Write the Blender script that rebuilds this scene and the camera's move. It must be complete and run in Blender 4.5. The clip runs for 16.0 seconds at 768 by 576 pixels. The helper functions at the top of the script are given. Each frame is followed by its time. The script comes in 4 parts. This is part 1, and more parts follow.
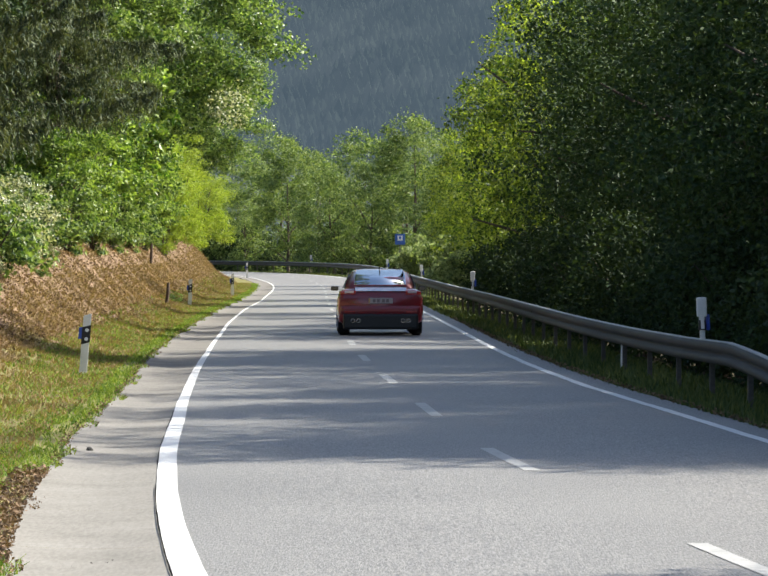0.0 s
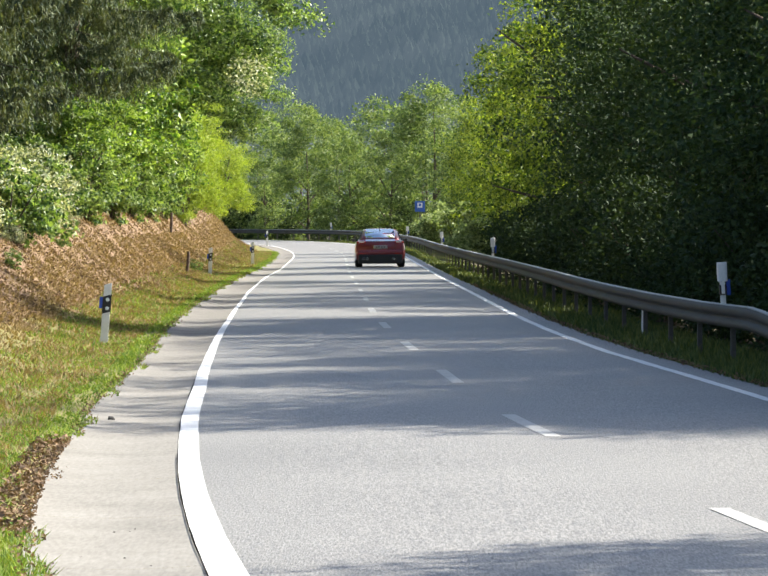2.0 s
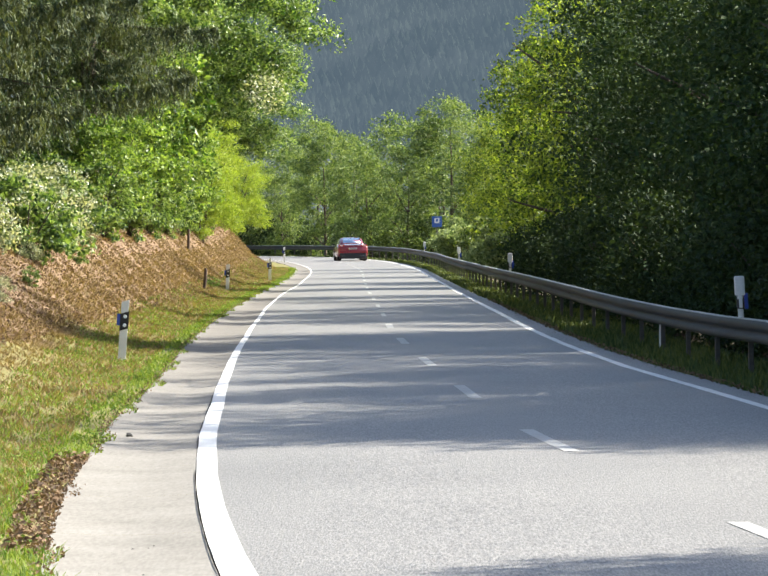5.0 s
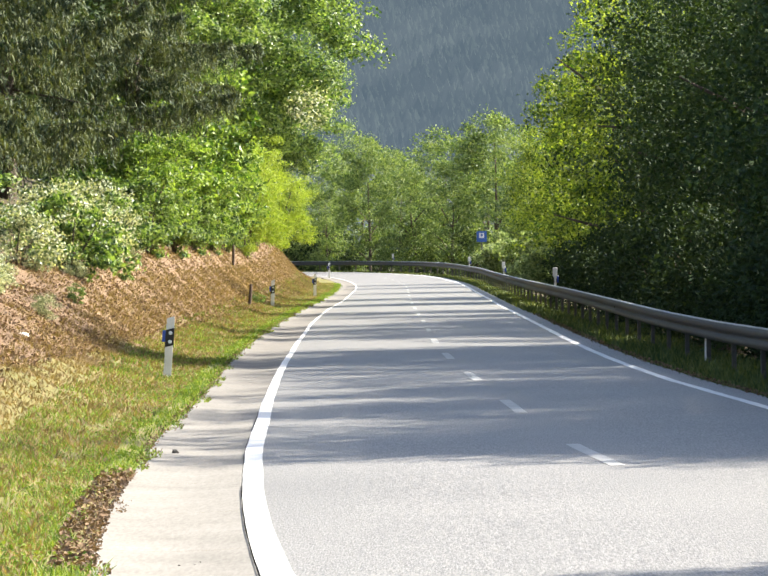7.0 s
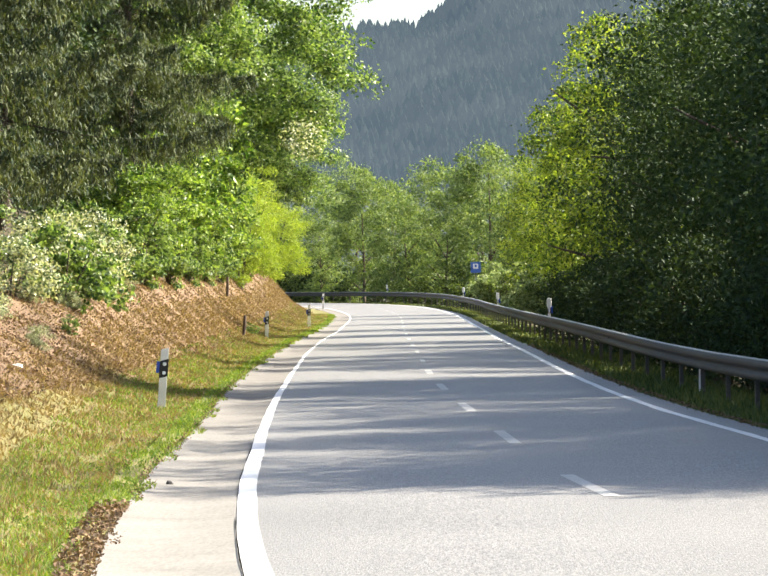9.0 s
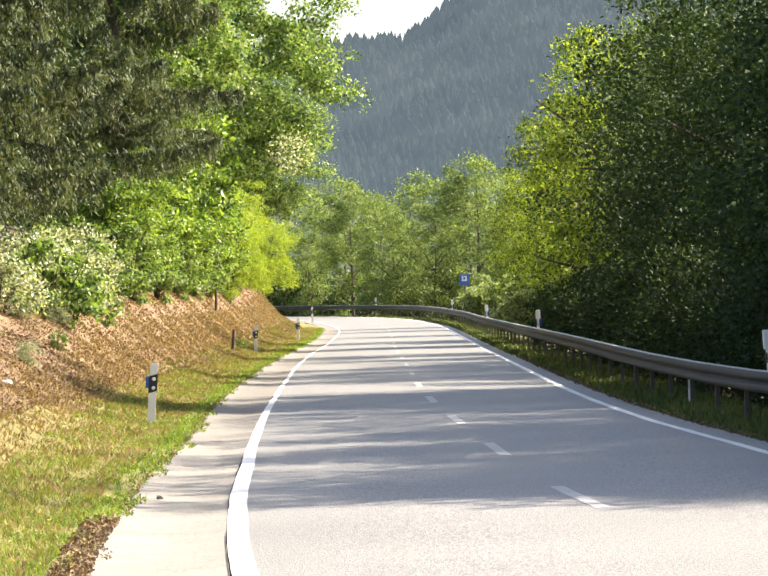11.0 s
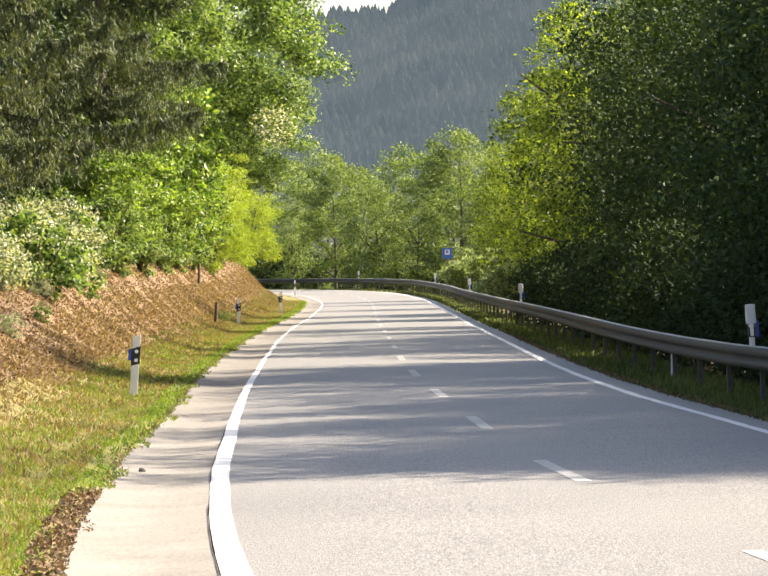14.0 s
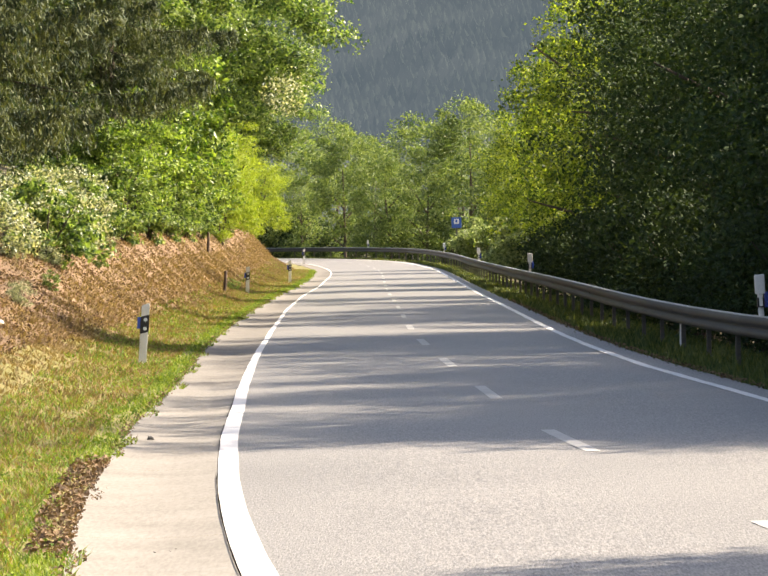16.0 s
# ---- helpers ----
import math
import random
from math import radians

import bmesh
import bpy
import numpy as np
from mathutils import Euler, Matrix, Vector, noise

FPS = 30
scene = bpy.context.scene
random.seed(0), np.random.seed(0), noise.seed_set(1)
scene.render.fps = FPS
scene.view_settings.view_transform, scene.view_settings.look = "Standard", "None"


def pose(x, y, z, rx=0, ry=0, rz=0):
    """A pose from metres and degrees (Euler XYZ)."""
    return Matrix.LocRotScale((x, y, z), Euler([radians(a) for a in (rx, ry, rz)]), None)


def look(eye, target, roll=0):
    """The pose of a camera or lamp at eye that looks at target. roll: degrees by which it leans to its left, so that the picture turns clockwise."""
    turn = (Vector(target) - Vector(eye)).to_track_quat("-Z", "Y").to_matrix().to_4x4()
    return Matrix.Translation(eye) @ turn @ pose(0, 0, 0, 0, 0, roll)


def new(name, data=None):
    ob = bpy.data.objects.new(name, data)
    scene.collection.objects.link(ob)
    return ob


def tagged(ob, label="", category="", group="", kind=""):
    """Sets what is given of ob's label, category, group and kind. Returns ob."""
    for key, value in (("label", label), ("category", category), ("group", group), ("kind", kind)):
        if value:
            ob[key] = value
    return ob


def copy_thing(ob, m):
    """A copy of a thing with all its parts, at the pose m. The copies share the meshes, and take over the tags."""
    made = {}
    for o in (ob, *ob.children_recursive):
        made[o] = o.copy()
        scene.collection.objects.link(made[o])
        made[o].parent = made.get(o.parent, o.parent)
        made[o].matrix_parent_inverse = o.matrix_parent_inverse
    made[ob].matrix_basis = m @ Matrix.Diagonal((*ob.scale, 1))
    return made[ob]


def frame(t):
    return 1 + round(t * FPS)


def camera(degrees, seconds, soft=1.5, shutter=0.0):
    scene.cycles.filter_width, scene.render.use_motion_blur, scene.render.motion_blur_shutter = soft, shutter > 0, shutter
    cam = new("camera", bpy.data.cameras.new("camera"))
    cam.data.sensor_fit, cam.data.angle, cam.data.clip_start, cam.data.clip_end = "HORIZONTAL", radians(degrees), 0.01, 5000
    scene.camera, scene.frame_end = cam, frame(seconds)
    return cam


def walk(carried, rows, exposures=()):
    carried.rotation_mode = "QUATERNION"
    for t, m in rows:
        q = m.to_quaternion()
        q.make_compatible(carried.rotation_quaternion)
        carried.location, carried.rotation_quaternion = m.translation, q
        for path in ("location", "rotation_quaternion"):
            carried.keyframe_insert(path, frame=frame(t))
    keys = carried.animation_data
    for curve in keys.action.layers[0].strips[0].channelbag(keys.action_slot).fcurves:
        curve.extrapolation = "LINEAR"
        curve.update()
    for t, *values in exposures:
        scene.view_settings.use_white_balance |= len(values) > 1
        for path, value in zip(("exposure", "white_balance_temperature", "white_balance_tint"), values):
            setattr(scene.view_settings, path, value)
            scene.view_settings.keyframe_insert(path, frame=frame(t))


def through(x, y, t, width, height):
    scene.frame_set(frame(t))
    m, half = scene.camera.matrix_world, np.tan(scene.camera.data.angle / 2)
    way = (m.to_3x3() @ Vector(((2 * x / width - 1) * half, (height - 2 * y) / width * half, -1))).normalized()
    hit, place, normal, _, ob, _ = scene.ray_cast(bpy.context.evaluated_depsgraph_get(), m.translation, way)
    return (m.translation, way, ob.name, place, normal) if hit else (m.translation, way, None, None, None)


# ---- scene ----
# A hand-held tele shot from the edge of a country road: the eye stays, the view sways.
cam = camera(10.0, 16.0, soft=1.7)
EYE = 1.86
SWAY = [  # seconds, yaw, pitch, roll
    (0.0, 0.0, -0.4987, 0.0), (0.5, 0.1662, -0.753, -0.1014), (1.0, 0.0968, -0.7551, -0.2248), (1.5, 0.2214, -0.5827, -0.3194),
    (2.0, 0.2675, -0.9248, -0.4238), (2.5, 0.4822, -0.9387, -0.6921), (3.0, 0.3808, -0.7096, -0.6676), (5.3, 0.5353, -0.7237, -0.7517),
    (5.5, 0.6169, -0.741, -0.8204), (6.0, 0.9877, -0.5526, -0.7441), (6.5, 0.9605, -0.481, -0.8794), (7.0, 1.077, -0.5108, -1.0271),
    (7.5, 1.1351, -0.4696, -1.0664), (8.0, 1.048, -0.3945, -0.9584), (8.5, 0.8232, -0.2074, -1.237), (9.0, 0.9925, -0.109, -1.0806),
    (9.2, 1.0329, -0.079, -1.0757), (11.3, 0.8346, 0.0612, -1.582), (11.5, 0.8463, 0.0619, -1.5805), (12.0, 0.7897, 0.0688, -1.3891),
    (12.5, 0.8909, -0.0752, -1.3083), (13.0, 0.9663, -0.3324, -1.5222), (13.5, 0.8263, -0.3922, -1.3932), (14.0, 0.6263, -0.2961, -1.3546),
    (14.5, 0.7395, -0.2899, -1.4515), (15.0, 0.8152, -0.3851, -1.3168), (15.5, 0.7724, -0.5373, -1.1025), (16.0, 0.7537, -0.6967, -1.1587),
]
EXPOSURES = [  # seconds, stops, kelvin, tint
    (0.0, 1.34, 6350, 9), (0.6, 1.54, 6370, 9), (3.0, 1.66, 6400, 9), (5.5, 1.75, 6450, 9), (6.3, 1.84, 6510, 10), (7.0, 1.9, 6550, 10), (9.0, 1.95, 6700, 10), (12.0, 2.12, 7250, 14), (13.5, 1.98, 7300, 14), (16.0, 1.8, 7450, 15)]
walk(cam, [(t, pose(0, 0, EYE, 0, 0, yaw) @ pose(0, 0, 0, 90 + pitch, 0, 0) @ pose(0, 0, 0, 0, 0, roll)) for t, yaw, pitch, roll in SWAY], EXPOSURES)

# ---- light: afternoon sun from beyond the trees beside the road ----
SUN_TO = Vector((0.95, 0.30, 0.71)).normalized()
world = bpy.data.worlds.new("sky")
scene.world = world
world.use_nodes = True
wn = world.node_tree
sky = wn.nodes.new("ShaderNodeTexSky")
sky.sky_type, sky.sun_disc = "NISHITA", False
sky.sun_elevation = math.asin(SUN_TO.z)
sky.sun_rotation = math.atan2(SUN_TO.x, SUN_TO.y)
sky.dust_density, sky.ozone_density, sky.air_density = 2.0, 0.85, 0.85
wn.links.new(sky.outputs[0], wn.nodes["Background"].inputs[0])
wn.nodes["Background"].inputs[1].default_value = 0.08
sun_data = bpy.data.lights.new("sun", "SUN")
sun_data.energy, sun_data.angle, sun_data.color = 5.0, radians(0.5), (1.0, 0.935, 0.82)
sun = new("sun", sun_data)
sun.matrix_world = look((0, 0, 60), Vector((0, 0, 60)) - SUN_TO)


# ---- materials ----
def surface(name, low, high, rough=0.8, scale=6.0, fine=60.0, bump=0.3, metal=0.0, island=0.0, through=0.0, shine=(1.5, 1.4, 0.5), fine_share=0.5, glow=None, spec=0.3, depth=0.02, random_ob=0.0, sharp=0.2, grain=(1, 1, 1)):
    """Two colours mixed by a coarse and a fine noise, with a fine relief. island: how far single pieces differ. through: light let through a leaf."""
    m = bpy.data.materials.new(name)
    m.use_nodes = True
    t = m.node_tree
    n, l = t.nodes, t.links
    b = n["Principled BSDF"]
    co = n.new("ShaderNodeTexCoord")
    a, c = n.new("ShaderNodeTexNoise"), n.new("ShaderNodeTexNoise")
    for node, s, d in ((a, scale, 4), (c, fine, 3)):
        node.inputs["Scale"].default_value, node.inputs["Detail"].default_value = s, d
        l.new(co.outputs["Object"], node.inputs["Vector"])
    if grain != (1, 1, 1):
        lay = n.new("ShaderNodeMapping")
        lay.inputs["Scale"].default_value = grain
        l.new(co.outputs["Object"], lay.inputs["Vector"])
        l.new(lay.outputs[0], c.inputs["Vector"])
    add = n.new("ShaderNodeMath")
    add.operation = "MULTIPLY_ADD"
    l.new(c.outputs["Fac"], add.inputs[0])
    add.inputs[1].default_value = fine_share
    half = n.new("ShaderNodeMath")
    half.operation = "MULTIPLY"
    l.new(a.outputs["Fac"], half.inputs[0])
    half.inputs[1].default_value = 1 - fine_share
    l.new(half.outputs[0], add.inputs[2])
    value = add.outputs[0]
    if island or random_ob:
        g = n.new("ShaderNodeNewGeometry") if island else n.new("ShaderNodeObjectInfo")
        mix = n.new("ShaderNodeMath")
        mix.operation = "MULTIPLY_ADD"
        l.new(g.outputs["Random Per Island" if island else "Random"], mix.inputs[0])
        mix.inputs[1].default_value = island or random_ob
        l.new(value, mix.inputs[2])
        shift = n.new("ShaderNodeMath")
        shift.operation = "SUBTRACT"
        l.new(mix.outputs[0], shift.inputs[0])
        shift.inputs[1].default_value = (island or random_ob) / 2
        value = shift.outputs[0]
    ramp = n.new("ShaderNodeValToRGB")
    ramp.color_ramp.elements[0].position, ramp.color_ramp.elements[1].position = 0.5 - sharp, 0.5 + sharp
    ramp.color_ramp.elements[0].color, ramp.color_ramp.elements[1].color = (*low, 1), (*high, 1)
    l.new(value, ramp.inputs[0])
    l.new(ramp.outputs[0], b.inputs["Base Color"])
    b.inputs["Roughness"].default_value, b.inputs["Metallic"].default_value = rough, metal
    b.inputs["Specular IOR Level"].default_value = spec
    if bump:
        r = n.new("ShaderNodeBump")
        r.inputs["Strength"].default_value, r.inputs["Distance"].default_value = bump, depth
        l.new(c.outputs["Fac"], r.inputs["Height"])
        l.new(r.outputs[0], b.inputs["Normal"])
    # Far hill only: the mixed colours are emitted, imitating haze in the air.
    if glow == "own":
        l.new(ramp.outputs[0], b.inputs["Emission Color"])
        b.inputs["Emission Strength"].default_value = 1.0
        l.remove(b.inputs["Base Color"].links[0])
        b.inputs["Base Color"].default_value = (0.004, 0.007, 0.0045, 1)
    elif glow:
        b.inputs["Emission Color"].default_value = (*glow[:3], 1)
        b.inputs["Emission Strength"].default_value = glow[3]
    if through:
        tr = n.new("ShaderNodeBsdfTranslucent")
        warm = n.new("ShaderNodeMix")
        warm.data_type, warm.blend_type = "RGBA", "MULTIPLY"
        warm.inputs[0].default_value = 1.0
        l.new(ramp.outputs[0], warm.inputs[6])
        warm.inputs[7].default_value = (*shine, 1)
        l.new(warm.outputs[2], tr.inputs[0])
        ms = n.new("ShaderNodeMixShader")
        ms.inputs[0].default_value = through
        l.new(b.outputs[0], ms.inputs[1])
        l.new(tr.outputs[0], ms.inputs[2])
        l.new(ms.outputs[0], n["Material Output"].inputs[0])
    return m


def plain(name, colour, rough=0.5, metal=0.0, coat=0.0, glow=0.0):
    m = bpy.data.materials.new(name)
    m.use_nodes = True
    b = m.node_tree.nodes["Principled BSDF"]
    b.inputs["Base Color"].default_value = (*colour, 1)
    b.inputs["Roughness"].default_value, b.inputs["Metallic"].default_value, b.inputs["Coat Weight"].default_value = rough, metal, coat
    if glow:
        b.inputs["Emission Color"].default_value, b.inputs["Emission Strength"].default_value = (*colour, 1), glow
    return m


ASPHALT = surface("asphalt", (0.095, 0.094, 0.091), (0.265, 0.258, 0.243), 0.6, 0.25, 78, 0.4, spec=0.5, depth=0.006, fine_share=0.85, sharp=0.165, grain=(1, 0.11, 1))
CONCRETE_DIRTY = surface("weathered concrete", (0.125, 0.117, 0.104), (0.235, 0.222, 0.2), 0.9, 1.1, 40, 0.3, depth=0.006, grain=(1, 0.15, 1))
CONCRETE = surface("concrete", (0.16, 0.151, 0.135), (0.27, 0.256, 0.231), 0.85, 1.1, 40, 0.3, depth=0.006, grain=(1, 0.15, 1))
ROAD_WHITE = surface("road paint", (0.62, 0.62, 0.60), (0.80, 0.80, 0.78), 0.6, 3, 70, 0.2, depth=0.004)
DASH_WHITE = surface("worn road paint", (0.3, 0.3, 0.29), (0.47, 0.466, 0.45), 0.6, 3, 30, 0.2, depth=0.004)
TAR = surface("open joint", (0.004, 0.004, 0.0035), (0.012, 0.011, 0.01), 1.0, 8, 60, 0.0, spec=0.0)
TURF = surface("turf soil", (0.1, 0.11, 0.034), (0.215, 0.18, 0.068), 0.95, 0.9, 25, 0.8)
LITTER = surface("leaf litter soil", (0.1, 0.064, 0.039), (0.235, 0.158, 0.095), 0.95, 0.8, 18, 0.9, depth=0.05)
FOREST = surface("forest floor", (0.03, 0.028, 0.015), (0.09, 0.07, 0.035), 0.95, 0.7, 12, 0.9, depth=0.05)
GREEN_BLADE = surface("green grass", (0.066, 0.132, 0.018), (0.205, 0.275, 0.05), 0.7, 0.5, 9, 0, island=0.55, through=0.35)
DRY_BLADE = surface("dry grass", (0.13, 0.098, 0.05), (0.28, 0.21, 0.108), 0.8, 0.5, 9, 0, island=0.5, through=0.25)
DEAD_LEAF = surface("dead leaves", (0.08, 0.052, 0.033), (0.225, 0.148, 0.09), 0.8, 0.7, 9, 0, island=0.7, through=0.1)
# Darkened below leaf green: the trees' shade is put into this colour.
LEAF_SHADED = surface("green leaves, shade in colour", (0.018, 0.04, 0.016), (0.055, 0.09, 0.03), 0.6, 0.5, 6, 0, island=0.5, through=0.2, spec=0.16, shine=(1.6, 1.5, 0.5))
# Leaf colour lowered to carry the darkness beneath the crowns.
LEAF_UNDER_SHADE = surface("leaves dark as shade under trees", (0.02, 0.038, 0.018), (0.05, 0.08, 0.03), 0.65, 0.5, 6, 0, island=0.5, through=0.2, spec=0.15)
# Brightened twin for the rim trees: sunlight through leaves, put into the colour.
LEAF_RIM_LIT = surface("green leaves brightened for rim light", (0.035, 0.07, 0.015), (0.235, 0.285, 0.05), 0.5, 0.5, 6, 0, island=0.8, through=0.5, spec=0.4, shine=(1.6, 1.7, 0.5))
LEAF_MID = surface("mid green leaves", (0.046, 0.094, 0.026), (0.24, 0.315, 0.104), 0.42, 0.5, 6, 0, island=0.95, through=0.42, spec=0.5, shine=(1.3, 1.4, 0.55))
LEAF_PALE = surface("pale green leaves", (0.06, 0.11, 0.035), (0.205, 0.28, 0.11), 0.5, 0.5, 6, 0, island=0.8, through=0.4, spec=0.4)
LEAF_HEDGE = surface("glossy green leaves", (0.034, 0.074, 0.02), (0.25, 0.335, 0.1), 0.48, 0.5, 6, 0, island=1.0, through=0.34, spec=0.42, shine=(1.3, 1.4, 0.55))
# Pale undersides plus the white of sun gloss, both in this colour.
LEAF_SILVER_GLINT = surface("silvery leaves with painted glints", (0.06, 0.1, 0.038), (0.5, 0.54, 0.4), 0.4, 0.5, 6, 0, island=1.0, through=0.3, spec=0.6)
# Darker twin of the green grass; the trees' shade sits in its colour.
SHADED_BLADE = surface("roadside grass, shade in colour", (0.038, 0.066, 0.02), (0.115, 0.14, 0.045), 0.7, 0.5, 9, 0, island=0.6, through=0.3)
LEAF_YELLOW = surface("yellow green leaves", (0.145, 0.21, 0.028), (0.315, 0.385, 0.066), 0.5, 0.5, 6, 0, island=0.5, through=0.43, shine=(1.35, 1.4, 0.5))
LEAF_FRESH = surface("fresh green leaves", (0.05, 0.105, 0.02), (0.27, 0.36, 0.085), 0.45, 0.5, 6, 0, island=0.9, through=0.42, spec=0.45, shine=(1.3, 1.4, 0.5))
# Raised leaf colour replaces sunlight on the bush by the sign.
LEAF_PALED_LIT = surface("shrub leaves paled for sunlight", (0.11, 0.155, 0.055), (0.36, 0.41, 0.19), 0.45, 0.5, 6, 0, island=0.8, through=0.4, spec=0.4, shine=(1.15, 1.25, 0.7))
NEEDLE = surface("spruce needles", (0.028, 0.052, 0.028), (0.125, 0.15, 0.074), 0.65, 0.6, 8, 0, island=0.7, through=0.22)
BARK = surface("bark", (0.045, 0.035, 0.028), (0.13, 0.105, 0.08), 0.95, 3, 25, 0.9, depth=0.05)
STAKE = surface("weathered stake", (0.04, 0.03, 0.025), (0.11, 0.08, 0.06), 0.95, 8, 60, 0.8)
# One zinc in two tones: shade on the face, sky sheen on the edge.
ZINC_SHADED = surface("zinc steel, shade in colour", (0.026, 0.025, 0.022), (0.055, 0.051, 0.045), 0.6, 1.5, 30, 0.1, metal=0.1, depth=0.004, random_ob=0.25, spec=0.4)
ZINC_SKY_SHEEN = surface("zinc with painted sky sheen", (0.3, 0.3, 0.29), (0.45, 0.45, 0.43), 0.4, 1.5, 30, 0.1, metal=0.5, depth=0.004)
POST_STEEL = surface("dull steel post", (0.06, 0.058, 0.052), (0.13, 0.12, 0.11), 0.7, 3, 30, 0.2, metal=0.4, depth=0.004)
POST_WHITE = surface("white plastic", (0.62, 0.61, 0.57), (0.82, 0.81, 0.77), 0.45, 5, 50, 0.05)
POST_BLACK = surface("black plastic", (0.012, 0.012, 0.013), (0.03, 0.03, 0.03), 0.45, 5, 50, 0.05)
REFLECTOR = plain("white reflector", (0.75, 0.77, 0.8), 0.2, 0.3)
REFLECT_BLUE = plain("blue reflector", (0.03, 0.07, 0.38), 0.25)
SIGN_BLUE = surface("blue sign sheet", (0.05, 0.11, 0.36), (0.06, 0.14, 0.42), 0.4, 3, 30, 0)
SIGN_WHITE = plain("white sign sheet", (0.8, 0.8, 0.8), 0.4)
STONE = surface("stone", (0.03, 0.03, 0.03), (0.1, 0.095, 0.085), 0.9, 12, 60, 0.5)
SCRAP = surface("scrap paper", (0.7, 0.68, 0.62), (0.85, 0.83, 0.78), 0.8, 12, 60, 0.2)
# Hill and conifers glow blue-grey; the haze is put into this emission.
HILL_HAZE_GLOW = surface("far hillside with glowing haze", (0.027, 0.038, 0.050), (0.037, 0.050, 0.062), 0.95, 0.012, 0.1, 0, glow="own")
HILL_TREE_HAZE_GLOW = surface("far conifers with glowing haze", (0.027, 0.039, 0.051), (0.042, 0.055, 0.066), 0.95, 0.016, 0.05, 0, island=0.03, spec=0.05, glow="own", fine_share=0.12)
CAR_RED = plain("red car paint", (0.22, 0.011, 0.018), 0.3, 0.1, 0.8)
CAR_BLACK = plain("black plastic trim", (0.012, 0.012, 0.013), 0.45)
CAR_GLASS = plain("tinted car glass", (0.02, 0.025, 0.03), 0.05, 0.0, 1.0)
REAR_GLASS = plain("sky-reflecting glass", (0.92, 0.95, 0.97), 0.12, 1.0, 0.0)
# Pale tone paints the sky's reflection on the red spoiler.
CAR_SKY_GLINT = plain("painted sky reflection", (0.95, 0.9, 0.9), 0.2, 0.85, 0.5)
CAR_CHROME = plain("chrome", (0.4, 0.4, 0.4), 0.25, 1.0)
CAR_LAMP = plain("red lamp glass", (0.5, 0.03, 0.02), 0.15, 0.0, 1.0)
CAR_LAMP_CLEAR = plain("clear lamp glass", (0.75, 0.6, 0.55), 0.15, 0.0, 1.0)
PLATE = plain("number plate sheet", (0.45, 0.38, 0.36), 0.5)
PLATE_BAR = plain("plate bars", (0.2, 0.15, 0.15), 0.5)
PLATE_END = plain("plate end", (0.6, 0.3, 0.1), 0.4)
RUBBER = plain("tyre rubber", (0.015, 0.015, 0.015), 0.8)
RIM = plain("alloy rim", (0.4, 0.4, 0.42), 0.3, 0.9)


# ---- helpers ----
def quick_mesh(name, co, faces, material, smooth=False):
    """A mesh from an array of places and an array of equal-sided faces."""
    co, faces = np.asarray(co, np.float32), np.asarray(faces, np.int32)
    me = bpy.data.meshes.new(name)
    k = faces.shape[1]
    me.vertices.add(len(co))
    me.vertices.foreach_set("co", co.ravel())
    me.loops.add(faces.size)
    me.loops.foreach_set("vertex_index", faces.ravel())
    me.polygons.add(len(faces))
    me.polygons.foreach_set("loop_start", np.arange(0, faces.size, k, dtype=np.int32))
    me.polygons.foreach_set("use_smooth", np.full(len(faces), smooth))
    for one in material if isinstance(material, (list, tuple)) else [material]:
        me.materials.append(one)
    me.update(calc_edges=True)
    return me


def part(name, bm, material, parent, label="", smooth=False):
    """A bmesh, or a ready mesh, as one mesh object under a thing."""
    if isinstance(bm, bmesh.types.BMesh):
        me = bpy.data.meshes.new(name)
        if smooth:
            for f in bm.faces:
                f.smooth = True
        bm.to_mesh(me)
        bm.free()
        me.materials.append(material)
    else:
        me = bm
    ob = new(name, me)
    ob.parent = parent
    if label:
        ob["label"] = label
    return ob


def thing(name, m, label, category, group="", kind=""):
    e = new(name)
    e.empty_display_size = 0.2
    e.matrix_world = m
    return tagged(e, label, category, group, kind)


def box(bm, x, y, z, sx, sy, sz, bevel=0.0, turn=None):
    """A box about a centre, its edges broken."""
    got = bmesh.ops.create_cube(bm, size=1, matrix=Matrix.Translation((x, y, z)) @ (turn or Matrix()) @ Matrix.Diagonal((sx, sy, sz, 1)))
    if bevel:
        es = list({e for v in got["verts"] for e in v.link_edges})
        bmesh.ops.bevel(bm, geom=es, offset=bevel, segments=2, affect="EDGES", profile=0.6)
    return bm


def tube(points, radii, sides=7):
    """Places and faces of a tapered tube along points."""
    co, faces = [], []
    pts = [Vector(p) for p in points]
    for i, p in enumerate(pts):
        d = (pts[min(i + 1, len(pts) - 1)] - pts[max(i - 1, 0)]).normalized()
        u = d.orthogonal().normalized()
        v = d.cross(u)
        for k in range(sides):
            a = 2 * math.pi * k / sides
            co.append(p + (u * math.cos(a) + v * math.sin(a)) * radii[i])
    for i in range(len(pts) - 1):
        for k in range(sides):
            j = (k + 1) % sides
            faces.append((i * sides + k, i * sides + j, (i + 1) * sides + j, (i + 1) * sides + k))
    return [tuple(c) for c in co], faces


